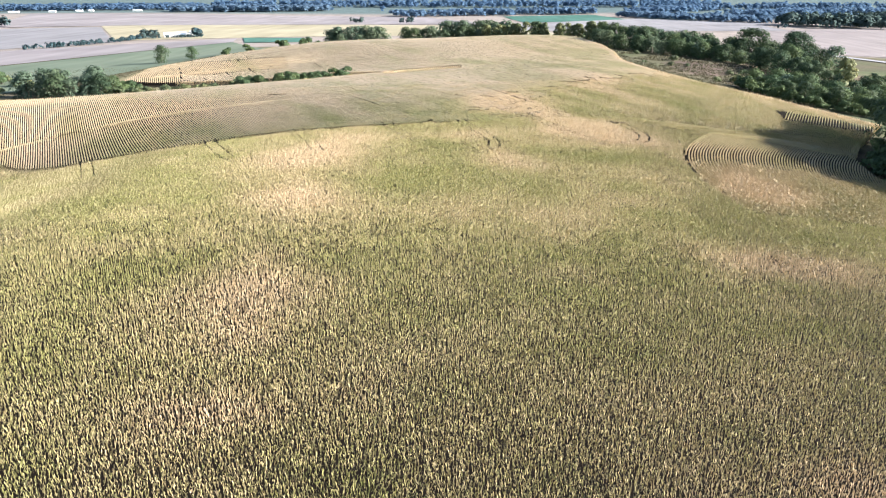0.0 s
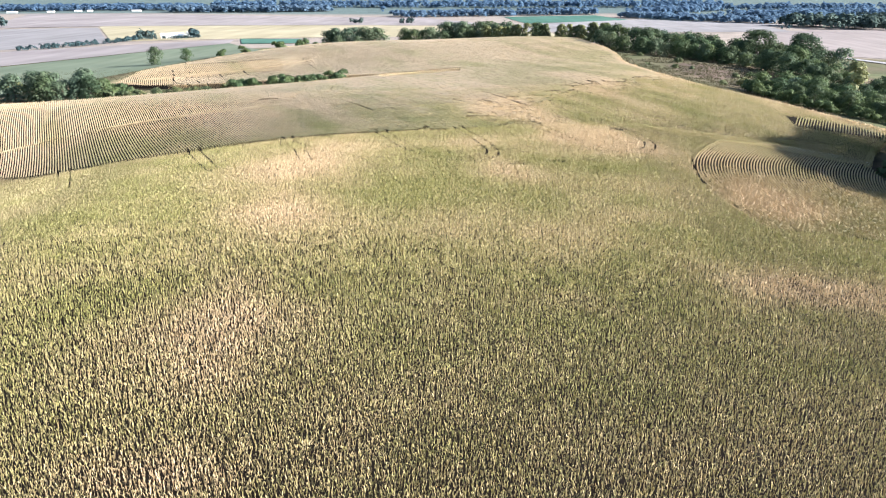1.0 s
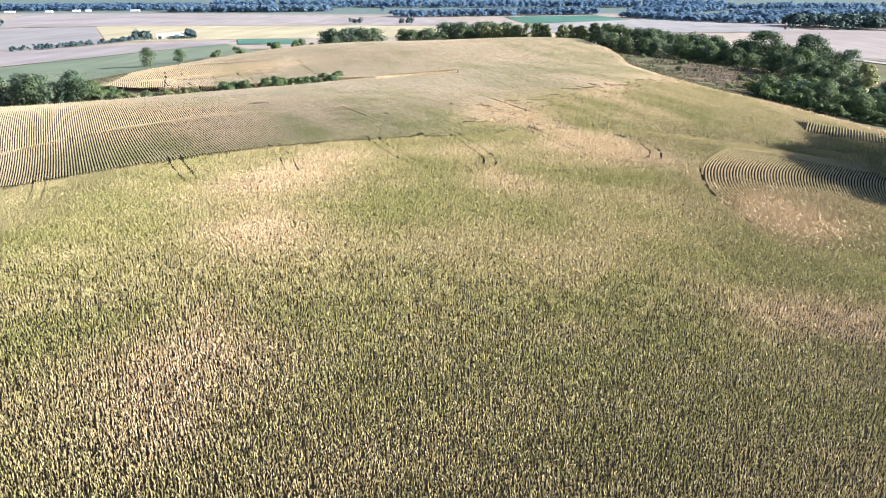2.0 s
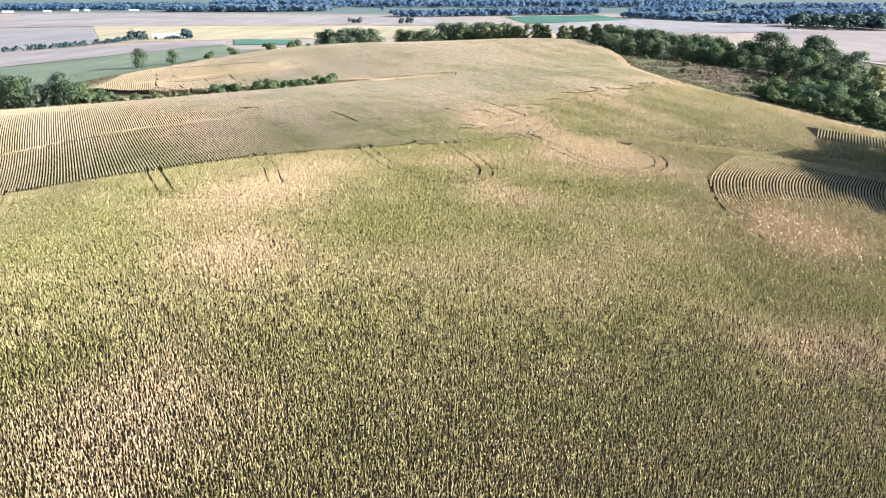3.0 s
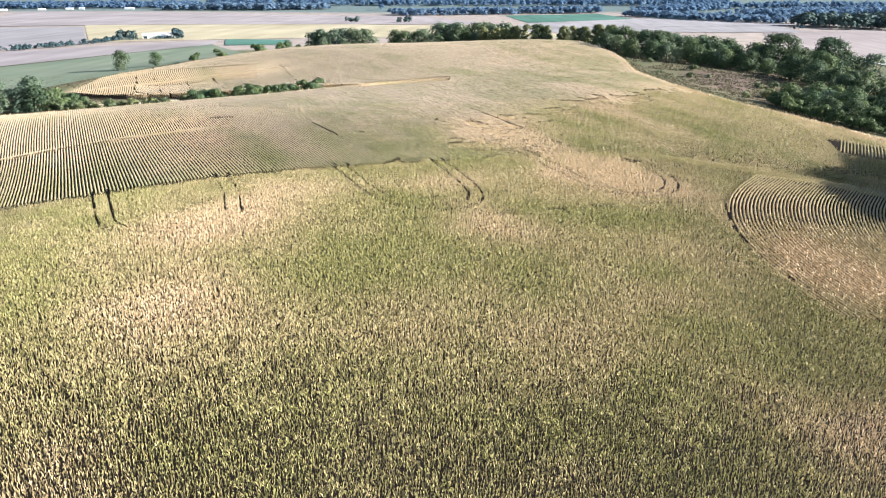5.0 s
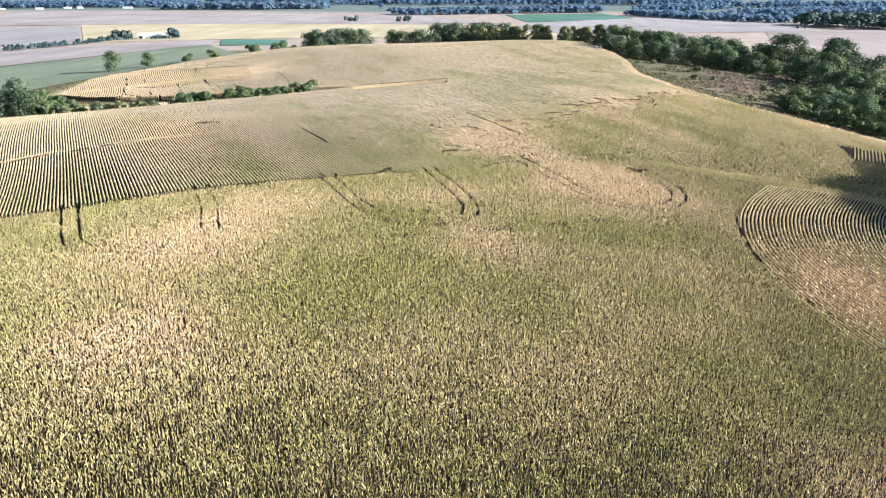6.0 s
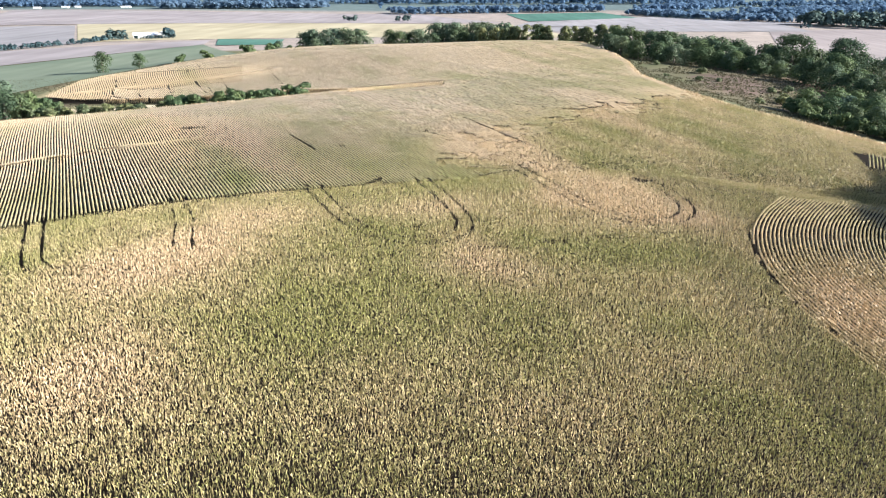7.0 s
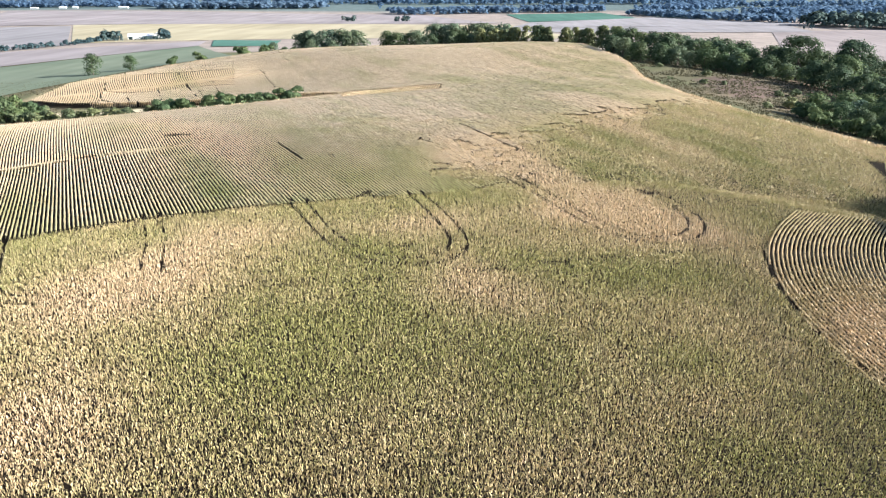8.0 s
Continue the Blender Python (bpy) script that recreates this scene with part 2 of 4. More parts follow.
def build_ground():
    xs = graded(-4500, 4500, -240, 240, 5.0)
    ys = graded(-2500, 4800, 20, 540, 5.0)
    X, Y = np.meshgrid(xs, ys)
    x, y = X.ravel(), Y.ravel()
    z = soil(x, y)
    w = len(xs)
    i = (np.arange(len(ys) - 1)[:, None] * w + np.arange(w - 1)[None, :]).ravel()
    faces = np.stack([i, i + 1, i + 1 + w, i + w], 1)
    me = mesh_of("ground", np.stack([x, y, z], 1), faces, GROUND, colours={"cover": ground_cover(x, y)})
    me.polygons.foreach_set("use_smooth", np.ones(len(faces), bool))
    tagged(new("ground", me), "rolling farmland soil with dry rough grass and stubble", "ground", kind="structure")


build_ground()


def drape(name, corners, mat, label, lift=0.25, cells=30):
    """A field laid over the land: four corners, going round."""
    (ax, ay), (bx, by), (cx, cy), (dx, dy) = corners
    u, v = np.meshgrid(np.linspace(0, 1, cells + 1), np.linspace(0, 1, cells + 1))
    u, v = u.ravel(), v.ravel()
    x = (ax * (1 - u) + bx * u) * (1 - v) + (dx * (1 - u) + cx * u) * v
    y = (ay * (1 - u) + by * u) * (1 - v) + (dy * (1 - u) + cy * u) * v
    z = soil(x, y) + lift
    w = cells + 1
    i = (np.arange(cells)[:, None] * w + np.arange(cells)[None, :]).ravel()
    me = mesh_of(name, np.stack([x, y, z], 1), np.stack([i, i + 1, i + 1 + w, i + w], 1), mat)
    return tagged(new(name, me), label, "field", kind="structure")


# ---------------------------------------------------------------- the fields in the distance
# the stubble colours lean to lilac: haze over far fields put into them
PINK = drilled_material("haze_pink_stubble", (0.205, 0.18, 0.182), (0.28, 0.25, 0.25), 80, 16)
GREYISH = drilled_material("haze_grey_stubble", (0.19, 0.18, 0.185), (0.245, 0.232, 0.238), 60, 14)
BEAN = drilled_material("ripe_beans", (0.3, 0.262, 0.17), (0.38, 0.336, 0.23), 80, 18)
HAY = drilled_material("green_hay", (0.1, 0.13, 0.09), (0.165, 0.19, 0.135), -30, 14)
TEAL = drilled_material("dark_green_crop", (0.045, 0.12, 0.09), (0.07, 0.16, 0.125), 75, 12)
PALE = drilled_material("haze_pale_stubble", (0.22, 0.207, 0.212), (0.275, 0.26, 0.265), 80, 10)
LILAC = drilled_material("haze_lilac_stubble", (0.205, 0.175, 0.17), (0.27, 0.233, 0.225), 10, 9)
ROAD = rough_material("gravel_road", (0.22, 0.215, 0.22), (0.3, 0.29, 0.3), 0.3)

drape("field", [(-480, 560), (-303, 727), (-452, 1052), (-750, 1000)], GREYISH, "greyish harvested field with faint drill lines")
drape("field", [(-310, 749), (-142, 776), (-193, 1146), (-465, 1086)], BEAN, "ripe yellow bean field behind the farmstead")
drape("field", [(-142, 776), (110, 800), (70, 1090), (-193, 1146)], BEAN, "ripe yellow bean field behind the tree line")
drape("field", [(-600, 1060), (60, 1160), (-60, 1480), (-800, 1560)], PINK, "pinkish tan stubble field in the distance", 0.5)
drape("field", [(-330, 400), (-190, 700), (-118, 560), (-215, 365)], HAY, "muted green hay strip below the tan slope")
drape("field", [(-480, 550), (-200, 755), (-190, 702), (-335, 405)], PINK, "pinkish tan stubble strip above the hay", 0.3)
drape("field", [(-197, 764), (-138, 752), (-130, 690), (-177, 690)], TEAL, "dark green crop field", 0.4)
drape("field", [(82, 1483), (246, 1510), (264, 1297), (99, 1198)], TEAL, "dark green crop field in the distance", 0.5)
drape("field", [(99, 1185), (285, 1316), (430, 1097), (64, 1022)], PALE, "pale stubble field in the distance, haze-lilac tint", 0.5)
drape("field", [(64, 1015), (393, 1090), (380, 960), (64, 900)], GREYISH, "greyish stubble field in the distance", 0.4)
drape("field", [(234, 650), (331, 640), (560, 1050), (334, 960)], LILAC, "pinkish tan field with contour lines", 0.25)
drape("road", [(270, 645), (277, 655), (330, 560), (320, 550)], ROAD, "pale grey gravel road", 0.5)


# ---------------------------------------------------------------- the maize
LONG = (-0.435, 0.900)                            # the way of the long rows
PITCH = 0.63

# sandy spots where the crop has ripened: centre, radius across, radius along, how dry
DRY_SPOTS = [
    (-33, 168, 11, 12, 0.6), (-29, 140, 10, 11, 0.55), (-29, 183, 9, 8, 0.45), (-26, 96, 7, 9, 0.55),
    (-24, 82, 6, 6, 0.4), (-22, 65, 7, 4, 0.45), (13, 178, 9, 8, 0.5), (66, 169, 11, 11, 0.6),
    (54, 116, 12, 8, 0.6), (30, 211, 14, 5, 0.45), (44, 206, 12, 6, 0.5), (14, 252, 9, 16, 0.6),
    (33, 55, 7, 5, 0.5), (19, 138, 8, 9, 0.3), (28, 151, 9, 6, 0.25), (44, 122, 9, 9, 0.3), (82, 196, 26, 18, 0.15), (5, 202, 9, 5, 0.35), (40, 206, 24, 13, 0.28), (36, 215, 10, 8, 0.28), (32, 222, 12, 8, 0.45), (-25, 195, 11, 6, 0.4),
]
GREEN_SPOTS = [(36, 186, 13, 7, 0.3), (-6, 190, 8, 6, 0.25), (8, 160, 14, 10, 0.2), (-12, 160, 9, 12, 0.2), (-17, 249, 14, 12, 0.1), (-40, 100, 9, 8, 0.25)]


# strips along the rows with a hard edge: from, to, half width, how dry
DRY_BANDS = [((9, 275), (33, 221), 6.0, 0.45), ((-3, 330), (20, 280), 4.0, 0.25), ((52, 300), (78, 245), 4.0, -0.2), ((26, 285), (44, 246), 3.5, -0.22),
             ((-30, 268), (-8, 222), 11.0, -0.12), ((38, 345), (62, 292), 6.0, 0.3), ((70, 292), (84, 262), 5.0, -0.2)]


def dryness(x, y):
    d = 0.26 + 0.32 * (value_noise(x, y, 28, 7) - 0.5) + 0.34 * (value_noise(x, y, 9, 8) - 0.5) + 0.14 * (value_noise(x, y, 2.5, 9) - 0.5)
    # drier up the hill; haze and sheen are put into this paleness too
    far = 1 / (1 + np.exp(-np.clip((y - 238) / 16, -30, 30)))
    d = d + 0.48 * far * (1 - 0.45 / (1 + np.exp(-np.clip((x - 40) / 10, -30, 30))))
    u, v = x * LONG[1] - y * LONG[0], x * LONG[0] + y * LONG[1]
    upper = 1 / (1 + np.exp(-np.clip((y - headland(x)) / 2, -30, 30)))
    d = d + upper * (0.62 * (1 - 0.4 * (x > 50)) * (value_noise(u, v / 7, 8, 12) - 0.5) + 0.3 * (value_noise(u, v / 5, 3, 13) - 0.5))
    wob = 0.7 + 0.6 * value_noise(x, y, 6, 11)
    for cx, cy, rx, ry, k in DRY_SPOTS:
        d = d + 1.25 * k * np.exp(-(((x - cx) / rx) ** 2 + ((y - cy) / ry) ** 2) * wob * 1.1)
    for cx, cy, rx, ry, k in GREEN_SPOTS:
        d = d - k * np.exp(-((x - cx) / rx) ** 2 - ((y - cy) / ry) ** 2)
    for (ax, ay), (bx, by), half, k in DRY_BANDS:
        s, o = along(x, y, ax, ay, bx, by)
        o = np.abs(o) + 1.2 * (value_noise(x, y, 4, 14) - 0.5)
        d = d + k / (1 + np.exp(np.clip((o - half) / 0.5, -30, 30))) * np.clip(6 * s, 0, 1) * np.clip(6 * (1 - s), 0, 1)
    d = d + 0.28 * upper / (1 + np.exp(np.clip((x - 12) / 12, -30, 30)))
    d = d + 0.2 * in_bowl(x, y) / (1 + np.exp(np.clip((y - 211) / 3, -30, 30)))
    # the foot of the slope has browned evenly
    d = d + 0.16 / (1 + np.exp(np.clip((y - 82) / 9, -30, 30))) / (1 + np.exp(np.clip((-18 - x) / 5, -30, 30)))
    # the outermost rows have dried first
    d = d + 0.4 * ((y > 262) & ~in_corn(x + 3.5, y))
    return np.clip(d, 0.02, 1.0)


# wheel tracks of the sprayer: loops on the headland
LOOPS = [
    [(-63, 198), (-59, 190.2), (-51.2, 173.8), (-48.2, 168.6), (-43.5, 166.6), (-36, 167.5)],
    [(-94, 199), (-85, 180), (-78.5, 166)],
    [(-41, 204), (-34.8, 190), (-31, 177)],
    [(-34, 244), (-17.5, 209.5), (-8.5, 190.5), (-2, 186), (6, 187), (10, 193), (8, 202), (2, 218), (-12, 247)],
    [(3, 267), (23, 225), (33, 204), (39, 200.5), (45, 202), (50, 209), (49, 219), (44, 229), (26, 267)],
    [(57.2, 200), (55.3, 192), (54, 183), (53.9, 171), (57, 160)],
    [(-33, 262), (-10, 216)],
    [(9, 285), (34, 231)],
    [(-87, 262), (-60, 206)],
    [(60, 243), (63, 232), (66, 222)],
]


def to_line(x, y, line):
    """The distance to a line of several points."""
    best = np.full(len(x), 1e9)
    for (ax, ay), (bx, by) in zip(line, line[1:]):
        dx, dy = bx - ax, by - ay
        s = np.clip(((x - ax) * dx + (y - ay) * dy) / (dx * dx + dy * dy), 0, 1)
        best = np.minimum(best, np.hypot(x - ax - s * dx, y - ay - s * dy))
    return best


def smooth_line(line, times=2):
    for _ in range(times):
        out = [line[0]]
        for (ax, ay), (bx, by) in zip(line, line[1:]):
            out += [(0.75 * ax + 0.25 * bx, 0.75 * ay + 0.25 * by), (0.25 * ax + 0.75 * bx, 0.25 * ay + 0.75 * by)]
        line = out + [line[-1]]
    return line


LOOPS += [
    [(-152, 463), (-114, 378)], [(-149.6, 462), (-109.5, 375.5)], [(-134, 456.6), (-104.7, 385.5)], [(-125.4, 462), (-93, 391)], [(-118, 462), (-90, 389)],
    [(-110, 459), (-83, 390)], [(-81, 446), (-63, 396)], [(-150, 441), (-147, 434), (-142.5, 422), (-138.5, 408), (-133, 396), (-118, 385)],
    [(-23, 183), (-11, 187), (3, 193)], [(-20, 173), (4, 181), (25, 190), (52, 200)], [(24, 113), (33, 117), (40, 119.4)],
    # no wheel track: the terrace's dark line, added as a thin gap
    [(-132, 229), (-97, 240), (-72, 251), (-57, 264)],
]
TRACK_HALF = (0.22, 0.15, 0.3, 0.1, 0.2, 0.12, 0.12, 0.1, 0.2, 0.14, 0.14, 0.12, 0.3, 0.16, 0.16, 0.18, 0.4)
RUT_PAIRS = 5                                     # the first tracks show both wheels
TRACKS = [smooth_line(line) for line in LOOPS]


# bare spots in the corn: centre and radii
BARE = [(-61, 277, 3.5, 1.1), (44.5, 226, 2.6, 0.9), (-18, 246, 0.9, 0.6)]


def trodden(x, y):
    gone = np.zeros(len(x), bool)
    for k, line in enumerate(TRACKS):
        d = to_line(x, y, line)
        if k < RUT_PAIRS:
            rut = (0.26, 0.2, 0.2, 0.27, 0.3)[k] * (value_noise(x, y, 1.5, 19) > (0.45 if k == 2 else 0.15))
            gone |= (np.abs(d - 1.3) < rut) & (y < headland(x) + (8 if k == 4 else 1.5))
        else:
            gone |= d < TRACK_HALF[k - RUT_PAIRS] * (value_noise(x, y, 2.5, 18) > 0.3)
    for cx, cy, rx, ry in BARE:
        gone |= ((x - cx) / rx) ** 2 + ((y - cy) / ry) ** 2 < 0.5 + value_noise(x, y, 1.2, 17)
    return gone


# strips with rows of their own: the bowl beside the wood, a short strip above it, one on the far nose
def bowl_bend(y):
    return np.where(y > 180, 0.0098, 0.004) * (y - 180) ** 2


def in_bowl(x, y):
    return (x - bowl_bend(y) > 54) & (y < 221) & (y > 150) & (x < 112)


def in_strip(x, y):
    s, d = along(x, y, 103, 253.5, 131, 249)
    return (s > 0) & (s < 1) & (d > 0) & (d < 16)


def in_nose(x, y):
    return (x > -32) & (x < 2) & (np.abs(y - (370 + 0.2 * x)) < 6)


def in_contour(x, y):
    edge = -138.5 - 0.37 * (y - 408)
    tongue = (x < edge) & (x > -169) & (y > 392) & (y < 446)
    slope = (x >= edge) & (x < -84 - 0.25 * (y - 410)) & (y > 414 + 3 * np.sin(x / 9)) & (y < 452)
    return (tongue | slope) & in_corn(x, y)


def contour_bend(y):
    return -0.42 * (y - 430) + 0.8 * np.sin((y - 398) / 9)


def rows_contour(step, rng):
    S, Y = np.meshgrid(np.arange(-200, -30, 1.0), np.arange(394, 472, step))
    return (S + contour_bend(Y) + rng.normal(0, 0.05, S.shape)).ravel(), Y.ravel()


def contour_lines(step):
    S, Y = np.meshgrid(np.arange(-200, -30, 1.0), np.arange(394, 472, step), indexing="ij")
    one = np.ones(S.shape)
    return S + contour_bend(Y), Y, -0.39 * one, 0.92 * one


def rows_headland(x0, x1, y0, y1, step, rng):
    """Plants in the cross rows, which follow the headland's line."""
    k = np.arange(int((headland(x1) - y0) / PITCH) + 40)
    xs = np.arange(x0, x1, step)
    X, K = np.meshgrid(xs, k - 1)
    X = X + rng.uniform(-0.3, 0.3, X.shape) * step
    Y = headland(X) - PITCH * 1.05 * (K + 0.5)
    return X.ravel(), Y.ravel()


def rows_long(x0, x1, y0, y1, step, rng):
    """Plants in the long rows over the hill."""
    dx, dy = LONG
    cx, cy = (x0 + x1) / 2, (y0 + y1) / 2
    half = math.hypot(x1 - x0, y1 - y0) / 2
    u = np.arange(-int(half / PITCH), int(half / PITCH) + 1) * PITCH
    base = (cx * dy - cy * dx)
    u = u - (base % PITCH)
    S, U = np.meshgrid(np.arange(-half, half, step), u)
    S = S + rng.uniform(-0.3, 0.3, S.shape) * step
    return (cx + S * dx + U * dy).ravel(), (cy + S * dy - U * dx).ravel()


def rows_bowl(step, rng):
    S, Y = np.meshgrid(np.arange(54.15, 118, 0.70), np.arange(150, 221, step))
    Y = Y + rng.uniform(-0.3, 0.3, Y.shape) * step
    return (S + bowl_bend(Y)).ravel(), Y.ravel()


def rows_strip(step, rng):
    S, D = np.meshgrid(np.arange(0, 28, 0.85), np.arange(0, 16, step))
    return (103 + 0.987 * S + 0.42 * D).ravel(), (253.5 - 0.158 * S + 0.92 * D).ravel()


def rows_nose(step, rng):
    S, D = np.meshgrid(np.arange(-32, 2, 0.9), np.arange(-6, 6, step))
    return (S + 0.05 * D).ravel(), (370 + 0.2 * S + D).ravel()


def plants(name, x, y, way, leaves, wide, reach, narrow, foot, rise, rng, label, varied=1.0, tassel=0.0, thin=False):
    """One sheet of maize plants, each with a few blades that stand up and lean outward.
    way: the row's direction at each plant; reach: how far the blades lean along the row; narrow: how far across it, as a
    part of that; foot: where on the stalk they begin; rise: how far they stand up, in metres; thin: each blade one slender triangle, for plants further off."""
    keep = in_corn(x, y) & ~trodden(x, y)
    keep &= rng.uniform(0, 1, len(x)) > 0.03
    x, y = x[keep], y[keep]
    wx, wy = (np.broadcast_to(w, keep.shape)[keep] for w in way)
    n = len(x)
    x, y = x + rng.normal(0, 0.04, n), y + rng.normal(0, 0.04, n)
    z = soil(x, y)
    tall = CORN * (0.94 + 0.12 * value_noise(x, y, 5, 21)) * rng.uniform(0.94, 1.05, n)
    dry = np.clip(dryness(x, y) + varied * rng.normal(0, 0.13, n), 0, 1)
    tone = 0.63 + varied * rng.uniform(-0.55, 0.45, n)
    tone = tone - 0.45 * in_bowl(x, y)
    turn = rng.uniform(0, 2 * math.pi, n)
    V, Fc, D, T = [], [], [], []
    corners = 3 if thin else 4
    for k in range(leaves):
        a = turn + k * 2 * math.pi / leaves + rng.normal(0, 0.4, n)
        p, q = np.cos(a), np.sin(a) * narrow
        out = reach * rng.uniform(0.5, 1.3, n)
        ox, oy = (wx * p - wy * q) * out, (wy * p + wx * q) * out
        z0 = z + tall * (foot - 0.08 * (k % 3)) + rng.normal(0, 0.07, n)
        up = rise * rng.uniform(0.6, 1.25, n)
        fall = up * rng.uniform(0.0, 0.75, n) * (rng.uniform(0, 1, n) < 0.3)
        w = wide * rng.uniform(0.7, 1.25, n)
        s = rng.uniform(0, 2 * math.pi, n)
        side = np.stack([np.cos(s) * w, np.sin(s) * w, rng.normal(0, 0.3, n) * w], 1)
        b = np.stack([x, y, z0], 1)
        mid = np.stack([x + ox * 0.5, y + oy * 0.5, z0 + up * 0.7], 1)
        tip = np.stack([x + ox, y + oy, z0 + up - fall], 1)
        if thin:
            V.append(np.stack([b - side * 0.4, mid + side * 1.3, tip], 1).reshape(-1, 3))
            Fc.append((k * n + np.arange(n))[:, None] * 3 + np.arange(3))
        else:
            V.append(np.stack([b, mid + side, tip, mid - side], 1).reshape(-1, 3))
            i = k * 4 * n + np.arange(n) * 4
            Fc += [np.stack([i, i + 1, i + 3], 1), np.stack([i + 1, i + 2, i + 3], 1)]
        low = k % 3 == 2                             # the lower leaves have died first
        D.append(np.repeat(np.clip(dry + 0.12 * low + rng.normal(0.0, 0.12, n), 0, 1), corners))
        T.append(np.repeat(np.clip(tone - 0.2 * low + varied * rng.normal(0, 0.14, n), 0, 0.84), corners))
    if tassel:
        a = rng.uniform(0, 2 * math.pi, n)
        b = np.stack([x, y, z + tall * 0.88], 1)
        up, w = tassel * rng.uniform(0.6, 1.3, n), 0.12 * tassel * rng.uniform(0.7, 1.3, n)
        lean = np.stack([np.cos(a) * up * 0.3, np.sin(a) * up * 0.3, up], 1)
        side = np.stack([-np.sin(a) * w, np.cos(a) * w, 0 * w], 1)
        V.append(np.stack([b - side, b + side, b + lean], 1).reshape(-1, 3))
        Fc.append(leaves * corners * n + np.arange(n)[:, None] * 3 + np.arange(3))
        D.append(np.repeat(np.clip(0.15 + 0.9 * dry, 0, 1), 3))
        T.append(np.repeat(rng.uniform(0.55, 0.8, n), 3))
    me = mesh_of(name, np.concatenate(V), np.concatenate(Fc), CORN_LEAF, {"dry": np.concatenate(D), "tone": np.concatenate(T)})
    return tagged(new(name, me), label, "corn", "maize on the hill", "stuff")


def loosely_sown(x, y):
    """Where the rows have grown into one another, on the slope towards the wood."""
    ragged = 24 * (value_noise(x, y, 9, 23) - 0.5) + 30 * (value_noise(x, y, 2.2, 24) - 0.5)
    return x + ragged > 12 + 1.0 * np.maximum(y - 255, 0)


def in_zone(x, y, zone):
    """Which plants belong to a part of the field."""
    own = special(x, y)
    wedge = np.abs(x - 2) < 20 + 0.52 * y
    split = 120 + 46 * (value_noise(x, y, 1.5, 41) - 0.5)
    nose = loosely_sown(x, y) & (y < 345)
    if zone == "near":
        return (y > 50) & (y < split) & wedge & ~own
    if zone == "cross":
        return (y >= split) & (y < headland(x) + 0.6 * (x > -30)) & wedge & ~own
    if zone == "long bed":
        loose = loosely_sown(x, y)
        return (y >= headland(x) - 0.7) & (y < 300) & ~own & (x > -20 - 0.56 * y) & ~loose
    if zone == "long":
        return (y >= headland(x) - 0.6) & ((y < 300) | nose) & ~own & (x > -20 - 0.56 * y)
    return (y >= (298.5 if zone == "far bed" else 300)) & ~nose & ~own


def beds(lines, inside, half, height, rng, label, light=0.65):
    """The close mass of leaves along each row: an uneven ridge with a dark gap to the next.
    half: half the ridge's width, or None for rows that close up over the hill."""
    X, Y, WX, WY = lines
    if half is None:
        half = 0.15 + 0.03 / (1 + np.exp(np.clip((-18 - X) / 9, -30, 30))) + 0.09 / (1 + np.exp(np.clip((282 - Y) / 12, -30, 30)))
    rows, cols = X.shape
    ok = (in_corn(X.ravel(), Y.ravel()) & ~trodden(X.ravel(), Y.ravel())).reshape(X.shape) & inside
    seg = ok[:, :-1] & ok[:, 1:]
    Z = soil(X, Y)
    sunk = 1 / (1 + np.exp(-np.clip((X - 2 - np.maximum(Y - 255, 0)) / 6, -30, 30)))
    tall = CORN * height * (1 - 0.26 * sunk * ~special(X, Y)) * (1 - 0.25 / (1 + np.exp(np.clip((Y - 193) / 3, -30, 30))) * in_bowl(X, Y)) * rng.uniform(0.965, 1.03, X.shape)
    points = []
    for side, f in ((-1.0, 0.95), (0.0, 1.0), (1.0, 0.95)):
        w = side * half * rng.uniform(0.88, 1.12, X.shape) + rng.normal(0, 0.02, X.shape)
        points.append(np.stack([X + WY * w, Y - WX * w, Z + tall * f + rng.normal(0, 0.03, X.shape)], -1))
    dry = dryness(X.ravel(), Y.ravel()) + rng.normal(0, 0.04, X.size)
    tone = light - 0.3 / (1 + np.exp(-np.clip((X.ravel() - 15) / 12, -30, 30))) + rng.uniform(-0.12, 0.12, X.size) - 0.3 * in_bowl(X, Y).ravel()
    verts = np.stack(points, 2).reshape(-1, 3)
    i = (np.arange(rows)[:, None] * cols + np.arange(cols - 1)[None, :])[seg] * 3
    faces = np.concatenate([np.stack([i, i + 1, i + 4, i + 3], 1), np.stack([i + 1, i + 2, i + 5, i + 4], 1)])
    used, faces = np.unique(faces, return_inverse=True)
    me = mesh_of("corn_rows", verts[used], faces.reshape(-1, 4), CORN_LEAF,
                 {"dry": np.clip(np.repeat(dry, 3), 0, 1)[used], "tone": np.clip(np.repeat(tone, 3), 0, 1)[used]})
    return tagged(new("corn_rows", me), label, "corn", "maize on the hill", "stuff")


def cross_lines(x0, x1, count, step, rng):
    """The cross rows as lines of points, counted back from the headland."""
    K, X = np.meshgrid(np.arange(count), np.arange(x0, x1, step), indexing="ij")
    X = X + rng.uniform(0, step, (count, 1))
    wx, wy = headland_way(X)
    return X, headland(X) - PITCH * 1.05 * (K + 0.5), wx, wy


def long_lines(x0, x1, y0, y1, step):
    dx, dy = LONG
    cx, cy = (x0 + x1) / 2, (y0 + y1) / 2
    half = math.hypot(x1 - x0, y1 - y0) / 2
    u = np.arange(-int(half / PITCH), int(half / PITCH) + 1) * PITCH - ((cx * dy - cy * dx) % PITCH)
    U, S = np.meshgrid(u, np.arange(-half, half, step), indexing="ij")
    one = np.ones(S.shape)
    return cx + S * dx + U * dy, cy + S * dy - U * dx, one * dx, one * dy


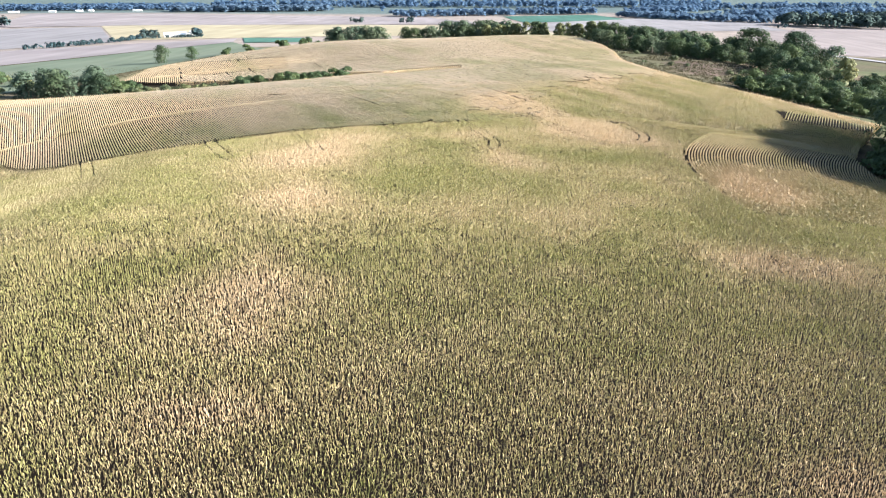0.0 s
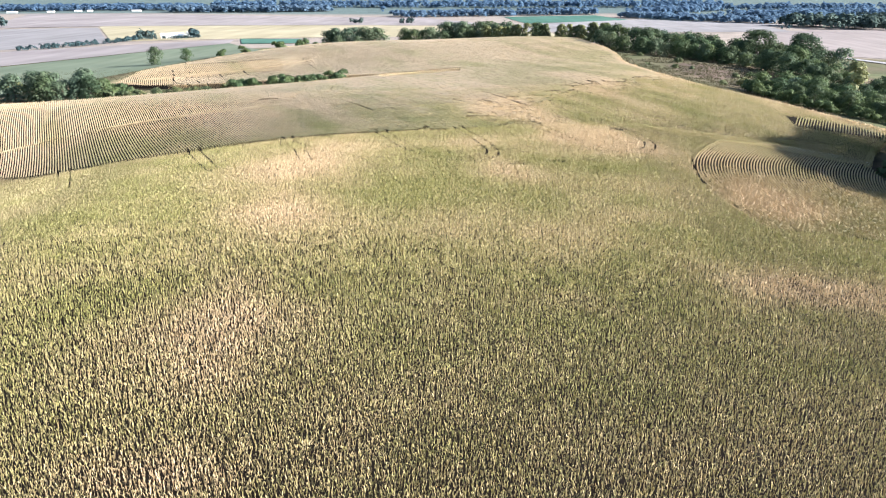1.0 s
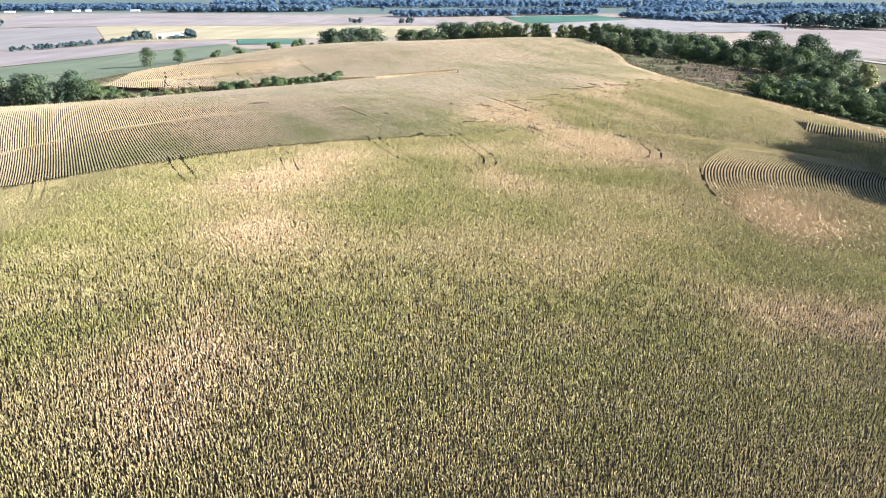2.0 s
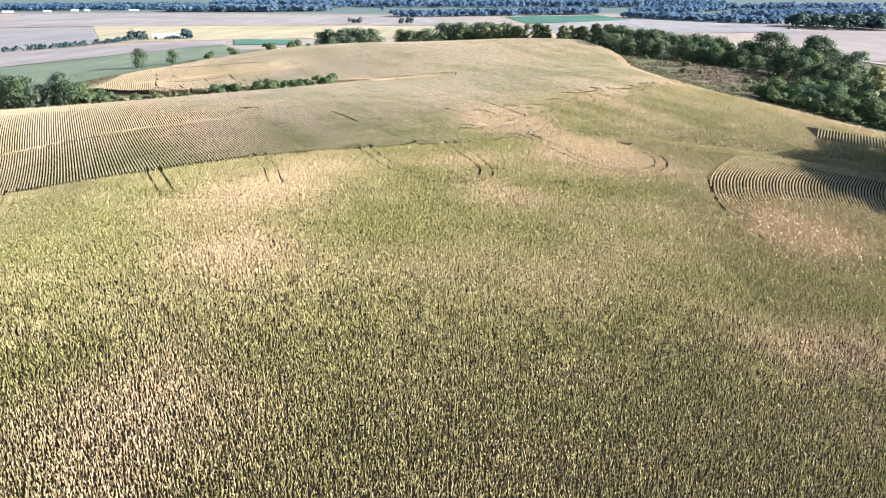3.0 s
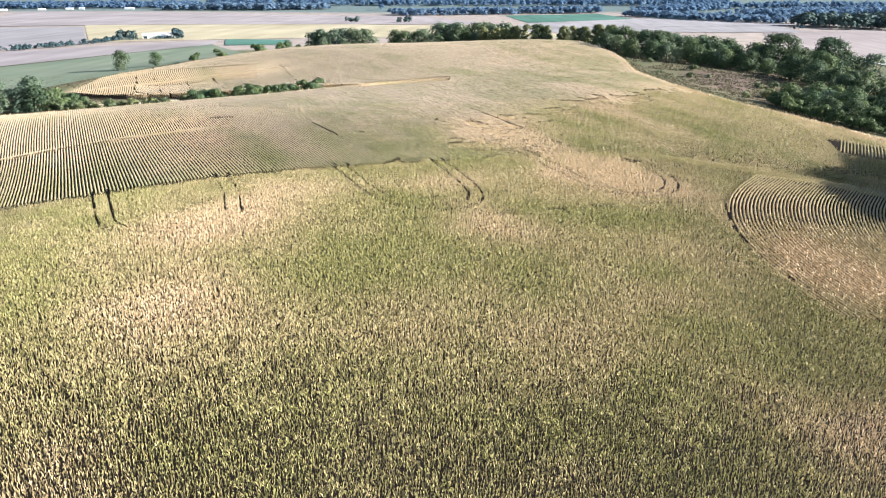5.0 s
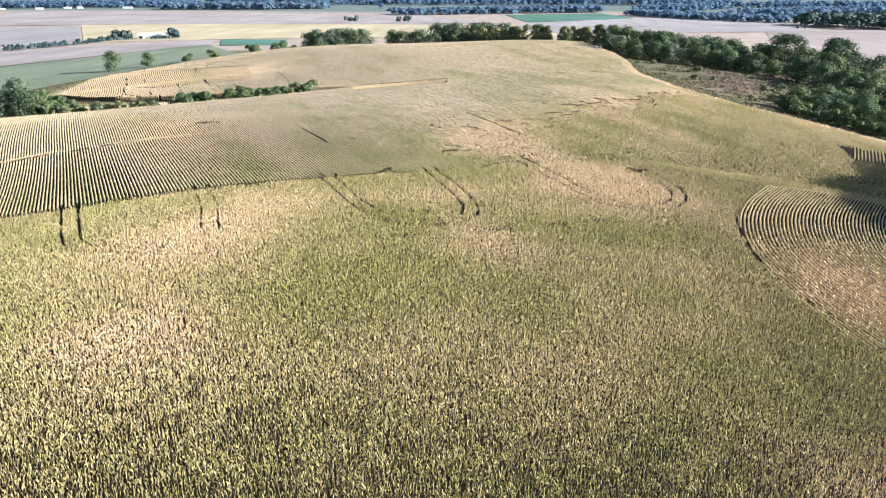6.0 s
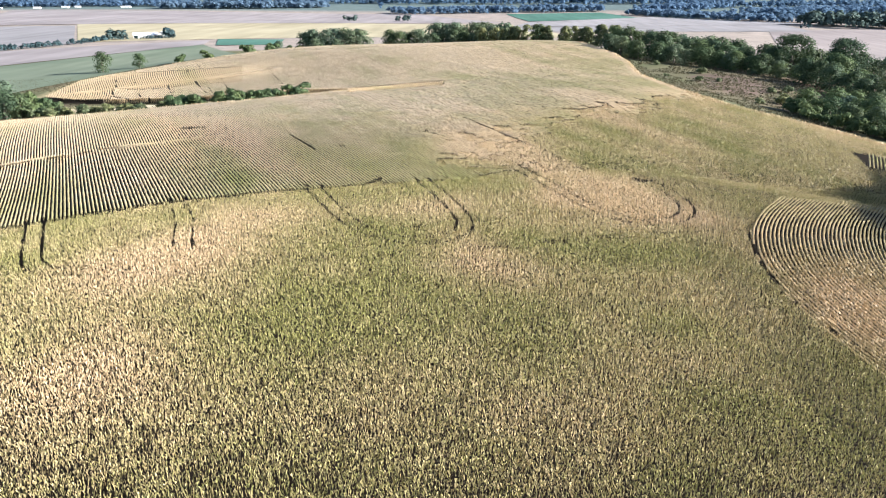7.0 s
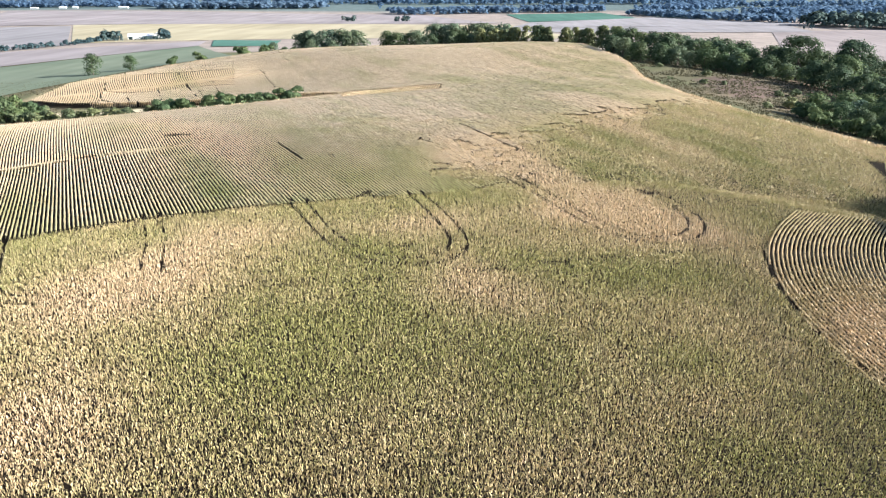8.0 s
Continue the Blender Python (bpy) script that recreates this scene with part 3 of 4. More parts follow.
def bowl_lines(step):
    S, Y = np.meshgrid(np.arange(54.15, 118, 0.70), np.arange(150, 221, step), indexing="ij")
    wx, wy = bowl_way(S, Y)
    return S + bowl_bend(Y), Y, wx, wy


def strip_lines(step):
    S, D = np.meshgrid(np.arange(0, 28, 0.85), np.arange(0, 16, step), indexing="ij")
    one = np.ones(S.shape)
    return 103 + 0.987 * S + 0.42 * D, 253.5 - 0.158 * S + 0.92 * D, 0.42 * one, 0.91 * one


def nose_lines(step):
    S, D = np.meshgrid(np.arange(-32, 2, 0.9), np.arange(-6, 6, step), indexing="ij")
    one = np.ones(S.shape)
    return S + 0.05 * D, 370 + 0.2 * S + D, 0.05 * one, one


def special(x, y):
    return in_bowl(x, y) | in_strip(x, y) | in_nose(x, y) | in_contour(x, y)


def headland_way(x):
    slope = (headland(x + 1.0) - headland(x - 1.0)) / 2
    n = np.hypot(1, slope)
    return 1 / n, slope / n


def bowl_way(x, y):
    slope = bowl_bend(y + 0.5) - bowl_bend(y - 0.5)
    n = np.hypot(1, slope)
    return slope / n, 1 / n


def build_corn():
    rng = np.random.default_rng(5)
    # the cross rows near the camera
    x, y = rows_headland(-115, 112, 40, 0, 0.245, rng)
    ok = in_zone(x, y, "near")
    x, y = x[ok], y[ok]
    plants("corn_rows", x, y, headland_way(x), 4, 0.036, 0.15, 0.9, 0.60, 0.52, rng, "dense ripening corn, green and straw coloured", 0.6, 0.2)
    x, y = rows_headland(-160, 116, 90, 0, 0.22, rng)
    ok = in_zone(x, y, "cross")
    x, y = x[ok], y[ok]
    plants("corn_rows", x, y, headland_way(x), 5, 0.058, 0.19, 0.9, 0.65, 0.45, rng, "ripening corn on the headland with dry sandy spots", 0.5, 0.25, True)
    # the long rows
    x, y = rows_long(-190, 150, 150, 330, 0.36, rng)
    ok = in_zone(x, y, "long")
    x, y = x[ok], y[ok]
    loose = loosely_sown(x, y)
    plants("corn_rows", x[~loose], y[~loose], LONG, 3, 0.06, 0.32, 0.28, 0.91, 0.2, rng, "long rows of ripening corn running over the hill", 0.15, 0.22, True)
    plants("corn_rows", x[loose], y[loose], LONG, 5, 0.075, 0.26, 0.8, 0.7, 0.38, rng, "ripening corn on the slope towards the wood", 0.28, 0.18, True)
    x, y = rows_long(-200, 150, 290, 540, 1.0, rng)
    ok = in_zone(x, y, "far")
    plants("corn_rows", x[ok], y[ok], LONG, 2, 0.1, 0.6, 0.3, 0.93, 0.12, rng, "far rows of dry corn on the nose of the hill", 0.12, 0.2, True)
    # the open edges of the field, leafy and dry to the ground
    x, y = rows_long(-200, 150, 255, 540, 0.45, rng)
    ok = in_corn(x, y) & ~special(x, y) & ~(in_corn(x + 2, y) & in_corn(x - 2, y) & in_corn(x, y + 2) & in_corn(x, y - 2))
    for foot in (0.1, 0.5):
        plants("corn_rows", x[ok], y[ok], LONG, 3, 0.1, 0.4, 0.9, foot + 0.12, 1.0, rng, "dry outermost corn plants along the field's edge", 0.4)
    # the rest of the field behind and beside
    lines = cross_lines(-200, 112, 400, 2.5, rng)
    X, Y = lines[0], lines[1]
    rest = (Y < headland(X)) & ~in_zone(X, Y, "near") & ~in_zone(X, Y, "cross") & ~special(X, Y)
    beds(lines, rest, 0.15, 0.95, rng, "corn rows further along the headland", 0.35)
    lower = "close lower leaves of the corn rows"
    # the last value, a paler tone, puts haze over the upper rows into their colour
    for lines, zone, half, height in ((long_lines(-190, 150, 150, 330, 0.9), "long bed", None, 0.98), (long_lines(-200, 150, 290, 540, 1.6), "far bed", None, 0.98)):
        beds(lines, in_zone(lines[0], lines[1], zone), half, height, rng, lower, 0.8)
    for lines, inside in ((bowl_lines(0.7), in_bowl), (strip_lines(0.8), in_strip), (nose_lines(0.8), in_nose), (contour_lines(0.6), in_contour)):
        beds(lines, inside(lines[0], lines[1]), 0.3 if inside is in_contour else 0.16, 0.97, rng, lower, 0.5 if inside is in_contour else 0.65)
    # strips of their own
    x, y = rows_bowl(0.3, rng)
    ok = in_bowl(x, y)
    x, y = x[ok], y[ok]
    loose = y + 10 * (value_noise(x, y, 5, 27) - 0.5) < 193
    for some, leaves, narrow, foot, rise in ((~loose, 3, 0.4, 0.9, 0.3), (loose, 4, 0.9, 0.7, 0.48)):
        u, v = x[some], y[some]
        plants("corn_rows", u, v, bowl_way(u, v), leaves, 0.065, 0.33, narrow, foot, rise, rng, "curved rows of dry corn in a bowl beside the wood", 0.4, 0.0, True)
    x, y = rows_strip(0.3, rng)
    ok = in_strip(x, y)
    plants("corn_rows", x[ok], y[ok], (0.42, 0.91), 3, 0.085, 0.34, 0.4, 0.9, 0.3, rng, "short strip of corn rows above the bowl", 0.6)
    x, y = rows_contour(0.6, rng)
    ok = in_contour(x, y)
    plants("corn_rows", x[ok], y[ok], (-0.39, 0.92), 3, 0.12, 0.5, 0.75, 0.85, 0.28, rng, "curved rows of dry corn on the far slope", 0.3, 0.3, True)
    x, y = rows_nose(0.35, rng)
    plants("corn_rows", x, y, (0.05, 1.0), 3, 0.085, 0.34, 0.4, 0.9, 0.3, rng, "short strip of corn rows on the far nose", 0.6)


build_corn()


# ---------------------------------------------------------------- trees
def tube(points, radii, sides=6):
    """A tapered tube along some points; vertices and quads."""
    verts, faces = [], []
    for k, (p, r) in enumerate(zip(points, radii)):
        way = Vector(points[min(k + 1, len(points) - 1)]) - Vector(points[max(k - 1, 0)])
        q = way.to_track_quat("Z", "Y")
        for s in range(sides):
            a = 2 * math.pi * s / sides
            verts.append(tuple(Vector(p) + q @ Vector((math.cos(a) * r, math.sin(a) * r, 0))))
    for k in range(len(points) - 1):
        for s in range(sides):
            t = (s + 1) % sides
            faces.append((k * sides + s, k * sides + t, (k + 1) * sides + t, (k + 1) * sides + s))
    return verts, faces


def trunk_mesh(height, lobes, rng, thick):
    verts, faces = [], []

    def add(v, f):
        n = len(verts)
        verts.extend(v)
        faces.extend(tuple(i + n for i in q) for q in f)
    bend = rng.normal(0, 0.03 * height, 2)
    top = (bend[0], bend[1], height * 0.62)
    add(*tube([(0, 0, -0.6), (0, 0, 0.5), (bend[0] * 0.4, bend[1] * 0.4, height * 0.3), top], [thick * 1.5, thick, thick * 0.8, thick * 0.35], 7))
    for c, r in lobes[:7]:
        s = rng.uniform(0.3, 0.7)
        start = Vector((bend[0] * s, bend[1] * s, height * 0.62 * s))
        middle = start.lerp(Vector(c), 0.5) + Vector((0, 0, -0.05 * height))
        add(*tube([start, middle, Vector(c)], [thick * 0.45, thick * 0.3, thick * 0.1], 5))
    return mesh_of("trunk", verts, faces, BARK)


def leaf_cloud(lobes, count, size, rng, squash=0.85, ragged=0.2, level_up=0.0):
    """Leaf clumps on and in a set of lobes: small bent cards that face outward."""
    weights = np.array([r * r for _, r in lobes])
    which = rng.choice(len(lobes), count, p=weights / weights.sum())
    centre = np.array([c for c, _ in lobes])[which]
    radius = np.array([r for _, r in lobes])[which]
    d = rng.normal(0, 1, (count, 3))
    d /= np.linalg.norm(d, axis=1)[:, None]
    d[:, 2] = np.where((d[:, 2] < -0.35), -d[:, 2], d[:, 2])
    depth = 1 - 0.35 * rng.uniform(0, 1, count) ** 2 + 0.12 * rng.normal(0, 1, count)
    p = centre + d * (radius * depth)[:, None] * np.array([1, 1, squash])
    n = d + rng.normal(0, ragged, (count, 3)) + np.array([0, 0, level_up])
    n /= np.linalg.norm(n, axis=1)[:, None]
    a = np.cross(n, rng.normal(0, 1, (count, 3)))
    a /= np.linalg.norm(a, axis=1)[:, None]
    b = np.cross(n, a)
    s = (size * rng.uniform(0.55, 1.35, count))[:, None]
    verts = np.stack([p - a * s, p - b * s * 0.7 + n * s * 0.25, p + a * s, p + b * s * 0.7 + n * s * 0.25], 1).reshape(-1, 3)
    i = np.arange(count) * 4
    return verts, np.stack([i, i + 1, i + 2, i + 3], 1)


def crown_lobes(height, width, base, count, rng, small=0.19, large=0.29):
    lobes = []
    for k in range(count):
        h = base + (height - base) * (k + 0.5) / count
        f = (h - base) / (height - base)
        spread_here = width * 0.5 * math.sin(math.pi * min(0.98, 0.22 + 0.72 * f)) ** 0.8
        r = width * rng.uniform(small, large)
        a = rng.uniform(0, 2 * math.pi)
        q = max(0.0, spread_here - r * 0.7) * rng.uniform(0.5, 1.0)
        lobes.append(((math.cos(a) * q, math.sin(a) * q, min(h, height - r * 0.8)), r))
    return lobes


def make_tree(name, height, width, base, lobes, count, size, mat, seed, thick=0.35, label="", category="tree", small=0.19, large=0.29):
    rng = np.random.default_rng(seed)
    blobs = crown_lobes(height, width, base, lobes, rng, small, large)
    ob = new(name)
    part("trunk", trunk_mesh(height, blobs, rng, thick), ob)
    v, f = leaf_cloud(blobs, count, size, rng, 0.85, 0.14, 0.3)
    part("crown", mesh_of("crown", v, f, mat), ob)
    return tagged(ob, label, category)


def make_bush(name, height, width, count, size, mat, seed, label=""):
    rng = np.random.default_rng(seed)
    blobs = []
    for _ in range(9):
        a, q = rng.uniform(0, 2 * math.pi), width * 0.36 * math.sqrt(rng.uniform(0, 1))
        r = width * rng.uniform(0.16, 0.26)
        blobs.append(((math.cos(a) * q, math.sin(a) * q, height * rng.uniform(0.25, 0.75)), r))
    ob = new(name)
    verts, faces = [], []
    for c, r in blobs[:5]:
        v, f = tube([(c[0] * 0.15, c[1] * 0.15, -0.3), (c[0] * 0.6, c[1] * 0.6, c[2] * 0.6), c], [0.09, 0.06, 0.02], 5)
        faces += [tuple(i + len(verts) for i in q) for q in f]
        verts += v
    part("stems", mesh_of("stems", verts, faces, BARK), ob)
    v, f = leaf_cloud(blobs, count, size, rng, height / width * 1.1)
    v[:, 2] = np.maximum(v[:, 2], 0.05)
    part("foliage", mesh_of("foliage", v, f, mat), ob)
    return tagged(ob, label, "bush")


def place(model, x, y, size, turn, group="", label=""):
    ob = copy_thing(model, pose(x, y, level(x, y) - 0.1, 0, 0, turn) @ Matrix.Scale(size, 4))
    return tagged(ob, label, group=group)


def put_first(model, x, y, size, turn, group=""):
    """The model itself becomes the first of its kind."""
    model.matrix_basis = pose(x, y, level(x, y) - 0.1, 0, 0, turn) @ Matrix.Scale(size, 4)
    return tagged(model, group=group)


class Kind:
    """A kind of tree or bush: the first one placed is the model, the rest are copies."""

    def __init__(self, model):
        self.model, self.first = model, True

    def at(self, x, y, size, turn, group="", label=""):
        if self.first:
            self.first = False
            ob = put_first(self.model, x, y, size, turn, group)
            self.origin = ob.matrix_basis.copy()
            return tagged(ob, label)
        was = self.model.scale.copy()
        self.model.scale = (1, 1, 1)
        ob = place(self.model, x, y, size, turn, group, label)
        self.model.scale = was
        return ob


BROAD = [Kind(make_tree("tree", 10, 12, 0.2, 18, 1050, 0.43, LEAF_GREEN, 31 + k, 0.3, "broad green deciduous tree at the edge of the wood")) for k in range(4)]
DARK = [Kind(make_tree("tree", 10.5, 11, 0.2, 18, 1050, 0.43, LEAF_DARK, 41 + k, 0.3, "dark green deciduous tree in the wood")) for k in range(4)]
TALL = [Kind(make_tree("tree", 22, 31, 3, 54, 6500, 0.48, LEAF_DARK, 51 + k, 0.55, "tall open-crowned cottonwood standing above the wood", "tree", 0.1, 0.16)) for k in range(2)]
# same sort of tree as the broad ones, with haze in its leaf colour
HAZE_PALE_TREE = [Kind(make_tree("tree", 10, 11, 0.2, 16, 900, 0.45, LEAF_HAZE_PALE, 91 + k, 0.3, "rounded deciduous tree, leaves paled for haze")) for k in range(3)]
SLIM = [Kind(make_tree("tree", 12, 8, 1.0, 12, 1100, 0.42, LEAF_GREY, 61 + k, 0.2, "thin grey-green tree with sparse leaves")) for k in range(2)]
BUSH = [Kind(make_bush("bush", 4.5, 6.5, 900, 0.36, LEAF_GREEN, 71 + k, "rounded green bush beside the field")) for k in range(3)]
SCRUB = [Kind(make_bush("shrub", 2.6, 4.5, 500, 0.28, LEAF_GREY, 81 + k, "low grey-green shrub in rough grass")) for k in range(2)]

rnd = random.Random(9)


def scatter_line(kinds, points, step, wide, low, high, group):
    """Trees along a line of points, a little uneven."""
    for (ax, ay), (bx, by) in zip(points, points[1:]):
        n = max(1, int(math.hypot(bx - ax, by - ay) / step))
        for k in range(n):
            s = (k + rnd.uniform(0.2, 0.8)) / n
            rnd.choice(kinds).at(ax + (bx - ax) * s + rnd.uniform(-wide, wide), ay + (by - ay) * s + rnd.uniform(-wide, wide),
                                 rnd.uniform(low, high), rnd.uniform(0, 360), group)


WOOD = "trees of the wood beside the field"
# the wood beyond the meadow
scatter_line(BROAD + DARK + HAZE_PALE_TREE, [(80, 478), (92, 458), (112, 446), (135, 436), (152, 420)], 3.6, 2, 0.65, 0.95, WOOD)
scatter_line(DARK + BROAD, [(84, 490), (105, 466), (130, 456), (160, 445), (176, 425)], 4.8, 3, 1.0, 1.25, WOOD)
scatter_line(DARK + HAZE_PALE_TREE, [(105, 490), (135, 475), (170, 465), (205, 445)], 5.2, 4, 1.05, 1.35, WOOD)
scatter_line(DARK, [(150, 418), (158, 395), (168, 375), (185, 352)], 4.2, 3, 0.8, 1.1, WOOD)
scatter_line(DARK + BROAD, [(172, 415), (185, 395), (205, 370), (225, 345)], 5.0, 4, 0.6, 0.85, WOOD)
# the wood close to the corn
scatter_line(BROAD + DARK, [(124, 348), (128, 330), (138, 316), (152, 304), (172, 290), (195, 272)], 3.6, 2, 0.6, 0.9, WOOD)
scatter_line(BROAD + HAZE_PALE_TREE, [(136, 352), (145, 335), (162, 318), (185, 302), (210, 285)], 4.2, 3, 0.75, 1.05, WOOD)
scatter_line(BROAD + DARK, [(150, 365), (165, 345), (190, 325), (220, 305)], 4.6, 3, 0.75, 1.0, WOOD)
scatter_line(BUSH, [(119, 345), (122, 326), (132, 308), (146, 296), (166, 282), (186, 266)], 4.5, 1.5, 0.8, 1.3, "bushes along the wood")
# the trees whose shade falls over the bowl
TALL[0].at(156, 441, 0.82, 20, WOOD)
TALL[1].at(184, 450, 0.86, 140, WOOD)
for x, y, s, turn in ((127, 192, 1.05, 75), (129, 203, 1.2, 200), (132, 215, 1.3, 310), (138, 227, 1.25, 30), (141, 241, 1.05, 160), (142, 198, 1.3, 120), (147, 213, 1.4, 250)):
    rnd.choice(TALL).at(x, y, s, turn, WOOD, "tall dark tree at the edge of the bowl")
SLIM[0].at(163, 347, 1.5, 0, WOOD)
for x, y, size in ((111, 198, 1.2), (110.5, 205, 1.4), (113, 211, 1.5), (116, 218, 1.5), (121, 226, 1.4), (117, 201, 1.6)):
    rnd.choice(BUSH).at(x, y, size, rnd.uniform(0, 360), "bushes beside the bowl", "shaded green bush at the edge of the bowl")
# the line of trees behind the crest
scatter_line(SLIM, [(18, 552), (30, 546), (55, 538), (80, 520), (90, 500)], 2.4, 3, 0.7, 1.05, "thin trees behind the crest")
scatter_line(SLIM, [(22, 558), (58, 548), (84, 530)], 4.0, 3, 0.5, 0.75, "thin trees behind the crest")
DARK[1].at(52, 536, 1.1, 30, "", "single dark round tree behind the crest")
CREST = "trees behind the crest"
scatter_line(HAZE_PALE_TREE + DARK, [(-38, 552), (-5, 556), (36, 556)], 3.0, 3, 0.8, 1.15, CREST)
scatter_line(HAZE_PALE_TREE, [(-8, 566), (34, 566)], 4.5, 3, 1.3, 1.6, CREST)
scatter_line(HAZE_PALE_TREE, [(-92, 568), (-48, 564)], 3.6, 3, 1.0, 1.35, CREST)
scatter_line(HAZE_PALE_TREE + BUSH, [(-104, 550), (-62, 548)], 6, 2, 0.6, 0.85, CREST)
BUSH[0].at(-94, 515, 1.35, 40, "", "single rounded bush at the corn's far edge")
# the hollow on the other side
scatter_line(HAZE_PALE_TREE + DARK, [(-196, 364), (-180, 358), (-166, 360), (-156, 366)], 3.6, 3, 0.85, 1.2, "trees in the hollow")
scatter_line(HAZE_PALE_TREE, [(-190, 376), (-165, 374)], 5, 3, 1.1, 1.35, "trees in the hollow")
scatter_line(BUSH, [(-92, 350), (-72, 358), (-50, 367)], 3.0, 1.5, 0.9, 1.3, "bushes along the hollow")
scatter_line(SCRUB, [(-157, 362), (-130, 364), (-92, 352)], 3.0, 3, 0.9, 1.6, "shrubs in the hollow")
scatter_line(SCRUB, [(-260, 440), (-205, 392)], 6, 6, 0.8, 1.6, "shrubs in the hollow")
scatter_line(SCRUB + BUSH, [(-240, 420), (-215, 372), (-200, 352)], 6, 5, 0.8, 1.4, "shrubs in the hollow")
scatter_line(SCRUB + BUSH, [(-176, 376), (-160, 384), (-148, 378)], 3.0, 4, 0.9, 1.5, "shrubs in the hollow")
scatter_line(SCRUB + BUSH, [(-168, 392), (-156, 372), (-140, 366)], 3.5, 3, 0.9, 1.5, "shrubs in the hollow")
DARK[0].at(-172, 478, 1.0, 0, "", "single dark green tree on the tan slope's edge")
BROAD[0].at(-158, 490, 0.75, 90, "", "small rounded tree at the field's edge")
BUSH[1].at(-140, 500, 1.1, 10)
BUSH[2].at(-128, 510, 1.1, 60)
BUSH[0].at(-112, 530, 1.4, 200)
for x, y, s in ((110, 420, 1.0), (103, 397, 0.8), (112, 400, 0.6), (128, 372, 0.9), (128, 385, 0.8), (92, 405, 0.5), (112, 352, 0.8), (96, 440, 0.7), (122, 360, 1.1), (135, 388, 1.0), (84, 455, 0.9)):
    rnd.choice(SCRUB).at(x, y, s * 1.2, rnd.uniform(0, 360), "shrubs in the meadow")


def tufts(name, x0, x1, y0, y1, count, seed, mat, label):
    """Rough grass and weeds: small leaning blades where no maize stands."""
    rng = np.random.default_rng(seed)
    x, y = rng.uniform(x0, x1, count), rng.uniform(y0, y1, count)
    ok = ~in_corn(x, y) & (value_noise(x, y, 7, 33) > 0.3)
    x, y = x[ok], y[ok]
    n, z = len(x), soil(x, y)
    V = []
    for k in range(3):
        a = rng.uniform(0, 2 * math.pi, n)
        r, h = rng.uniform(0.1, 0.35, n), rng.uniform(0.15, 0.55, n)
        p = np.stack([x + rng.normal(0, 0.3, n), y + rng.normal(0, 0.3, n), z], 1)
        side = np.stack([np.cos(a) * r, np.sin(a) * r, 0 * r], 1)
        V.append(np.stack([p - side, p + side, p + np.stack([rng.normal(0, 0.2, n), rng.normal(0, 0.2, n), h], 1)], 1).reshape(-1, 3))
    V = np.concatenate(V)
    me = mesh_of(name, V, np.arange(len(V)).reshape(-1, 3), mat)
    return tagged(new(name, me), label, "grass", kind="stuff")


tufts("rough_grass", 72, 175, 315, 460, 14000, 3, WEED, "dry brown and green rough grass in the meadow")
tufts("rough_grass", -250, -50, 335, 460, 14000, 4, WEED, "dry weeds in the hollow")


def ribbon(name, line, wide, mat, label, lift=0.12):
    """A narrow strip that follows the land."""
    line = smooth_line(line, 3)
    verts, faces = [], []
    for k, (x, y) in enumerate(line):
        ax, ay = line[max(k - 1, 0)]
        bx, by = line[min(k + 1, len(line) - 1)]
        n = math.hypot(bx - ax, by - ay)
        ox, oy = -(by - ay) / n, (bx - ax) / n
        for f in (-0.5, -0.17, 0.17, 0.5):
            px, py = x + ox * wide * f, y + oy * wide * f
            verts.append((px, py, level(px, py) + lift))
    for k in range(len(line) - 1):
        for j in range(3):
            faces.append((4 * k + j, 4 * k + j + 1, 4 * k + 5 + j, 4 * k + 4 + j))
    return tagged(new(name, mesh_of(name, verts, faces, mat)), label, "strip", kind="structure")


STRAW = rough_material("bleached_grass", (0.5, 0.42, 0.27), (0.64, 0.55, 0.38), 0.5)
ribbon("grass_lane", [(-146, 378), (-120, 378), (-90, 371), (-62, 368), (-40, 365)], 9.0, STRAW, "yellowed grass strip along the hollow")


# ---------------------------------------------------------------- far woods, hedges and buildings
def woodland(points, wide, step, height, mat, seed, label, cards=64):
    """A far wood or hedge as one sheet of many crowns."""
    rng = np.random.default_rng(seed)
    V, Fc, n = [], [], 0
    for (ax, ay), (bx, by) in zip(points, points[1:]):
        length = math.hypot(bx - ax, by - ay)
        count = max(1, int(length * max(wide, step) / (step * step)))
        for _ in range(count):
            s, o = rng.uniform(0, 1), rng.uniform(-0.5, 0.5) * wide
            x = ax + (bx - ax) * s - (by - ay) / length * o
            y = ay + (by - ay) * s + (bx - ax) / length * o
            h = height * rng.uniform(0.65, 1.15)
            r = h * 0.33
            z = level(x, y)
            blobs = [((x + rng.normal(0, r * 0.5), y + rng.normal(0, r * 0.5), z + h * f), r * rng.uniform(0.7, 1.1)) for f in (0.3, 0.5, 0.7)]
            # cards tilt upward, so the crowns shade flat as if in haze
            v, f = leaf_cloud(blobs, cards, h * (0.165 if cards > 30 else 0.27), rng, 1.0, 0.1, 0.6 if cards > 30 else 1.2)
            V.append(v)
            Fc.append(f + n)
            n += len(v)
    me = mesh_of("woodland", np.concatenate(V), np.concatenate(Fc), mat)
    return tagged(new("woodland", me), label, "woods", kind="stuff")


woodland([(-568, 1660), (-362, 1700), (-270, 1760)], 60, 7, 12, LEAF_HAZE_BLUE, 1, "dark wood in the distance, haze-blue leaves", 28)
woodland([(-1100, 1760), (-800, 1800), (-560, 1830)], 160, 10, 11, LEAF_HAZE_BLUE, 2, "hazy blue wood in the distance", 28)
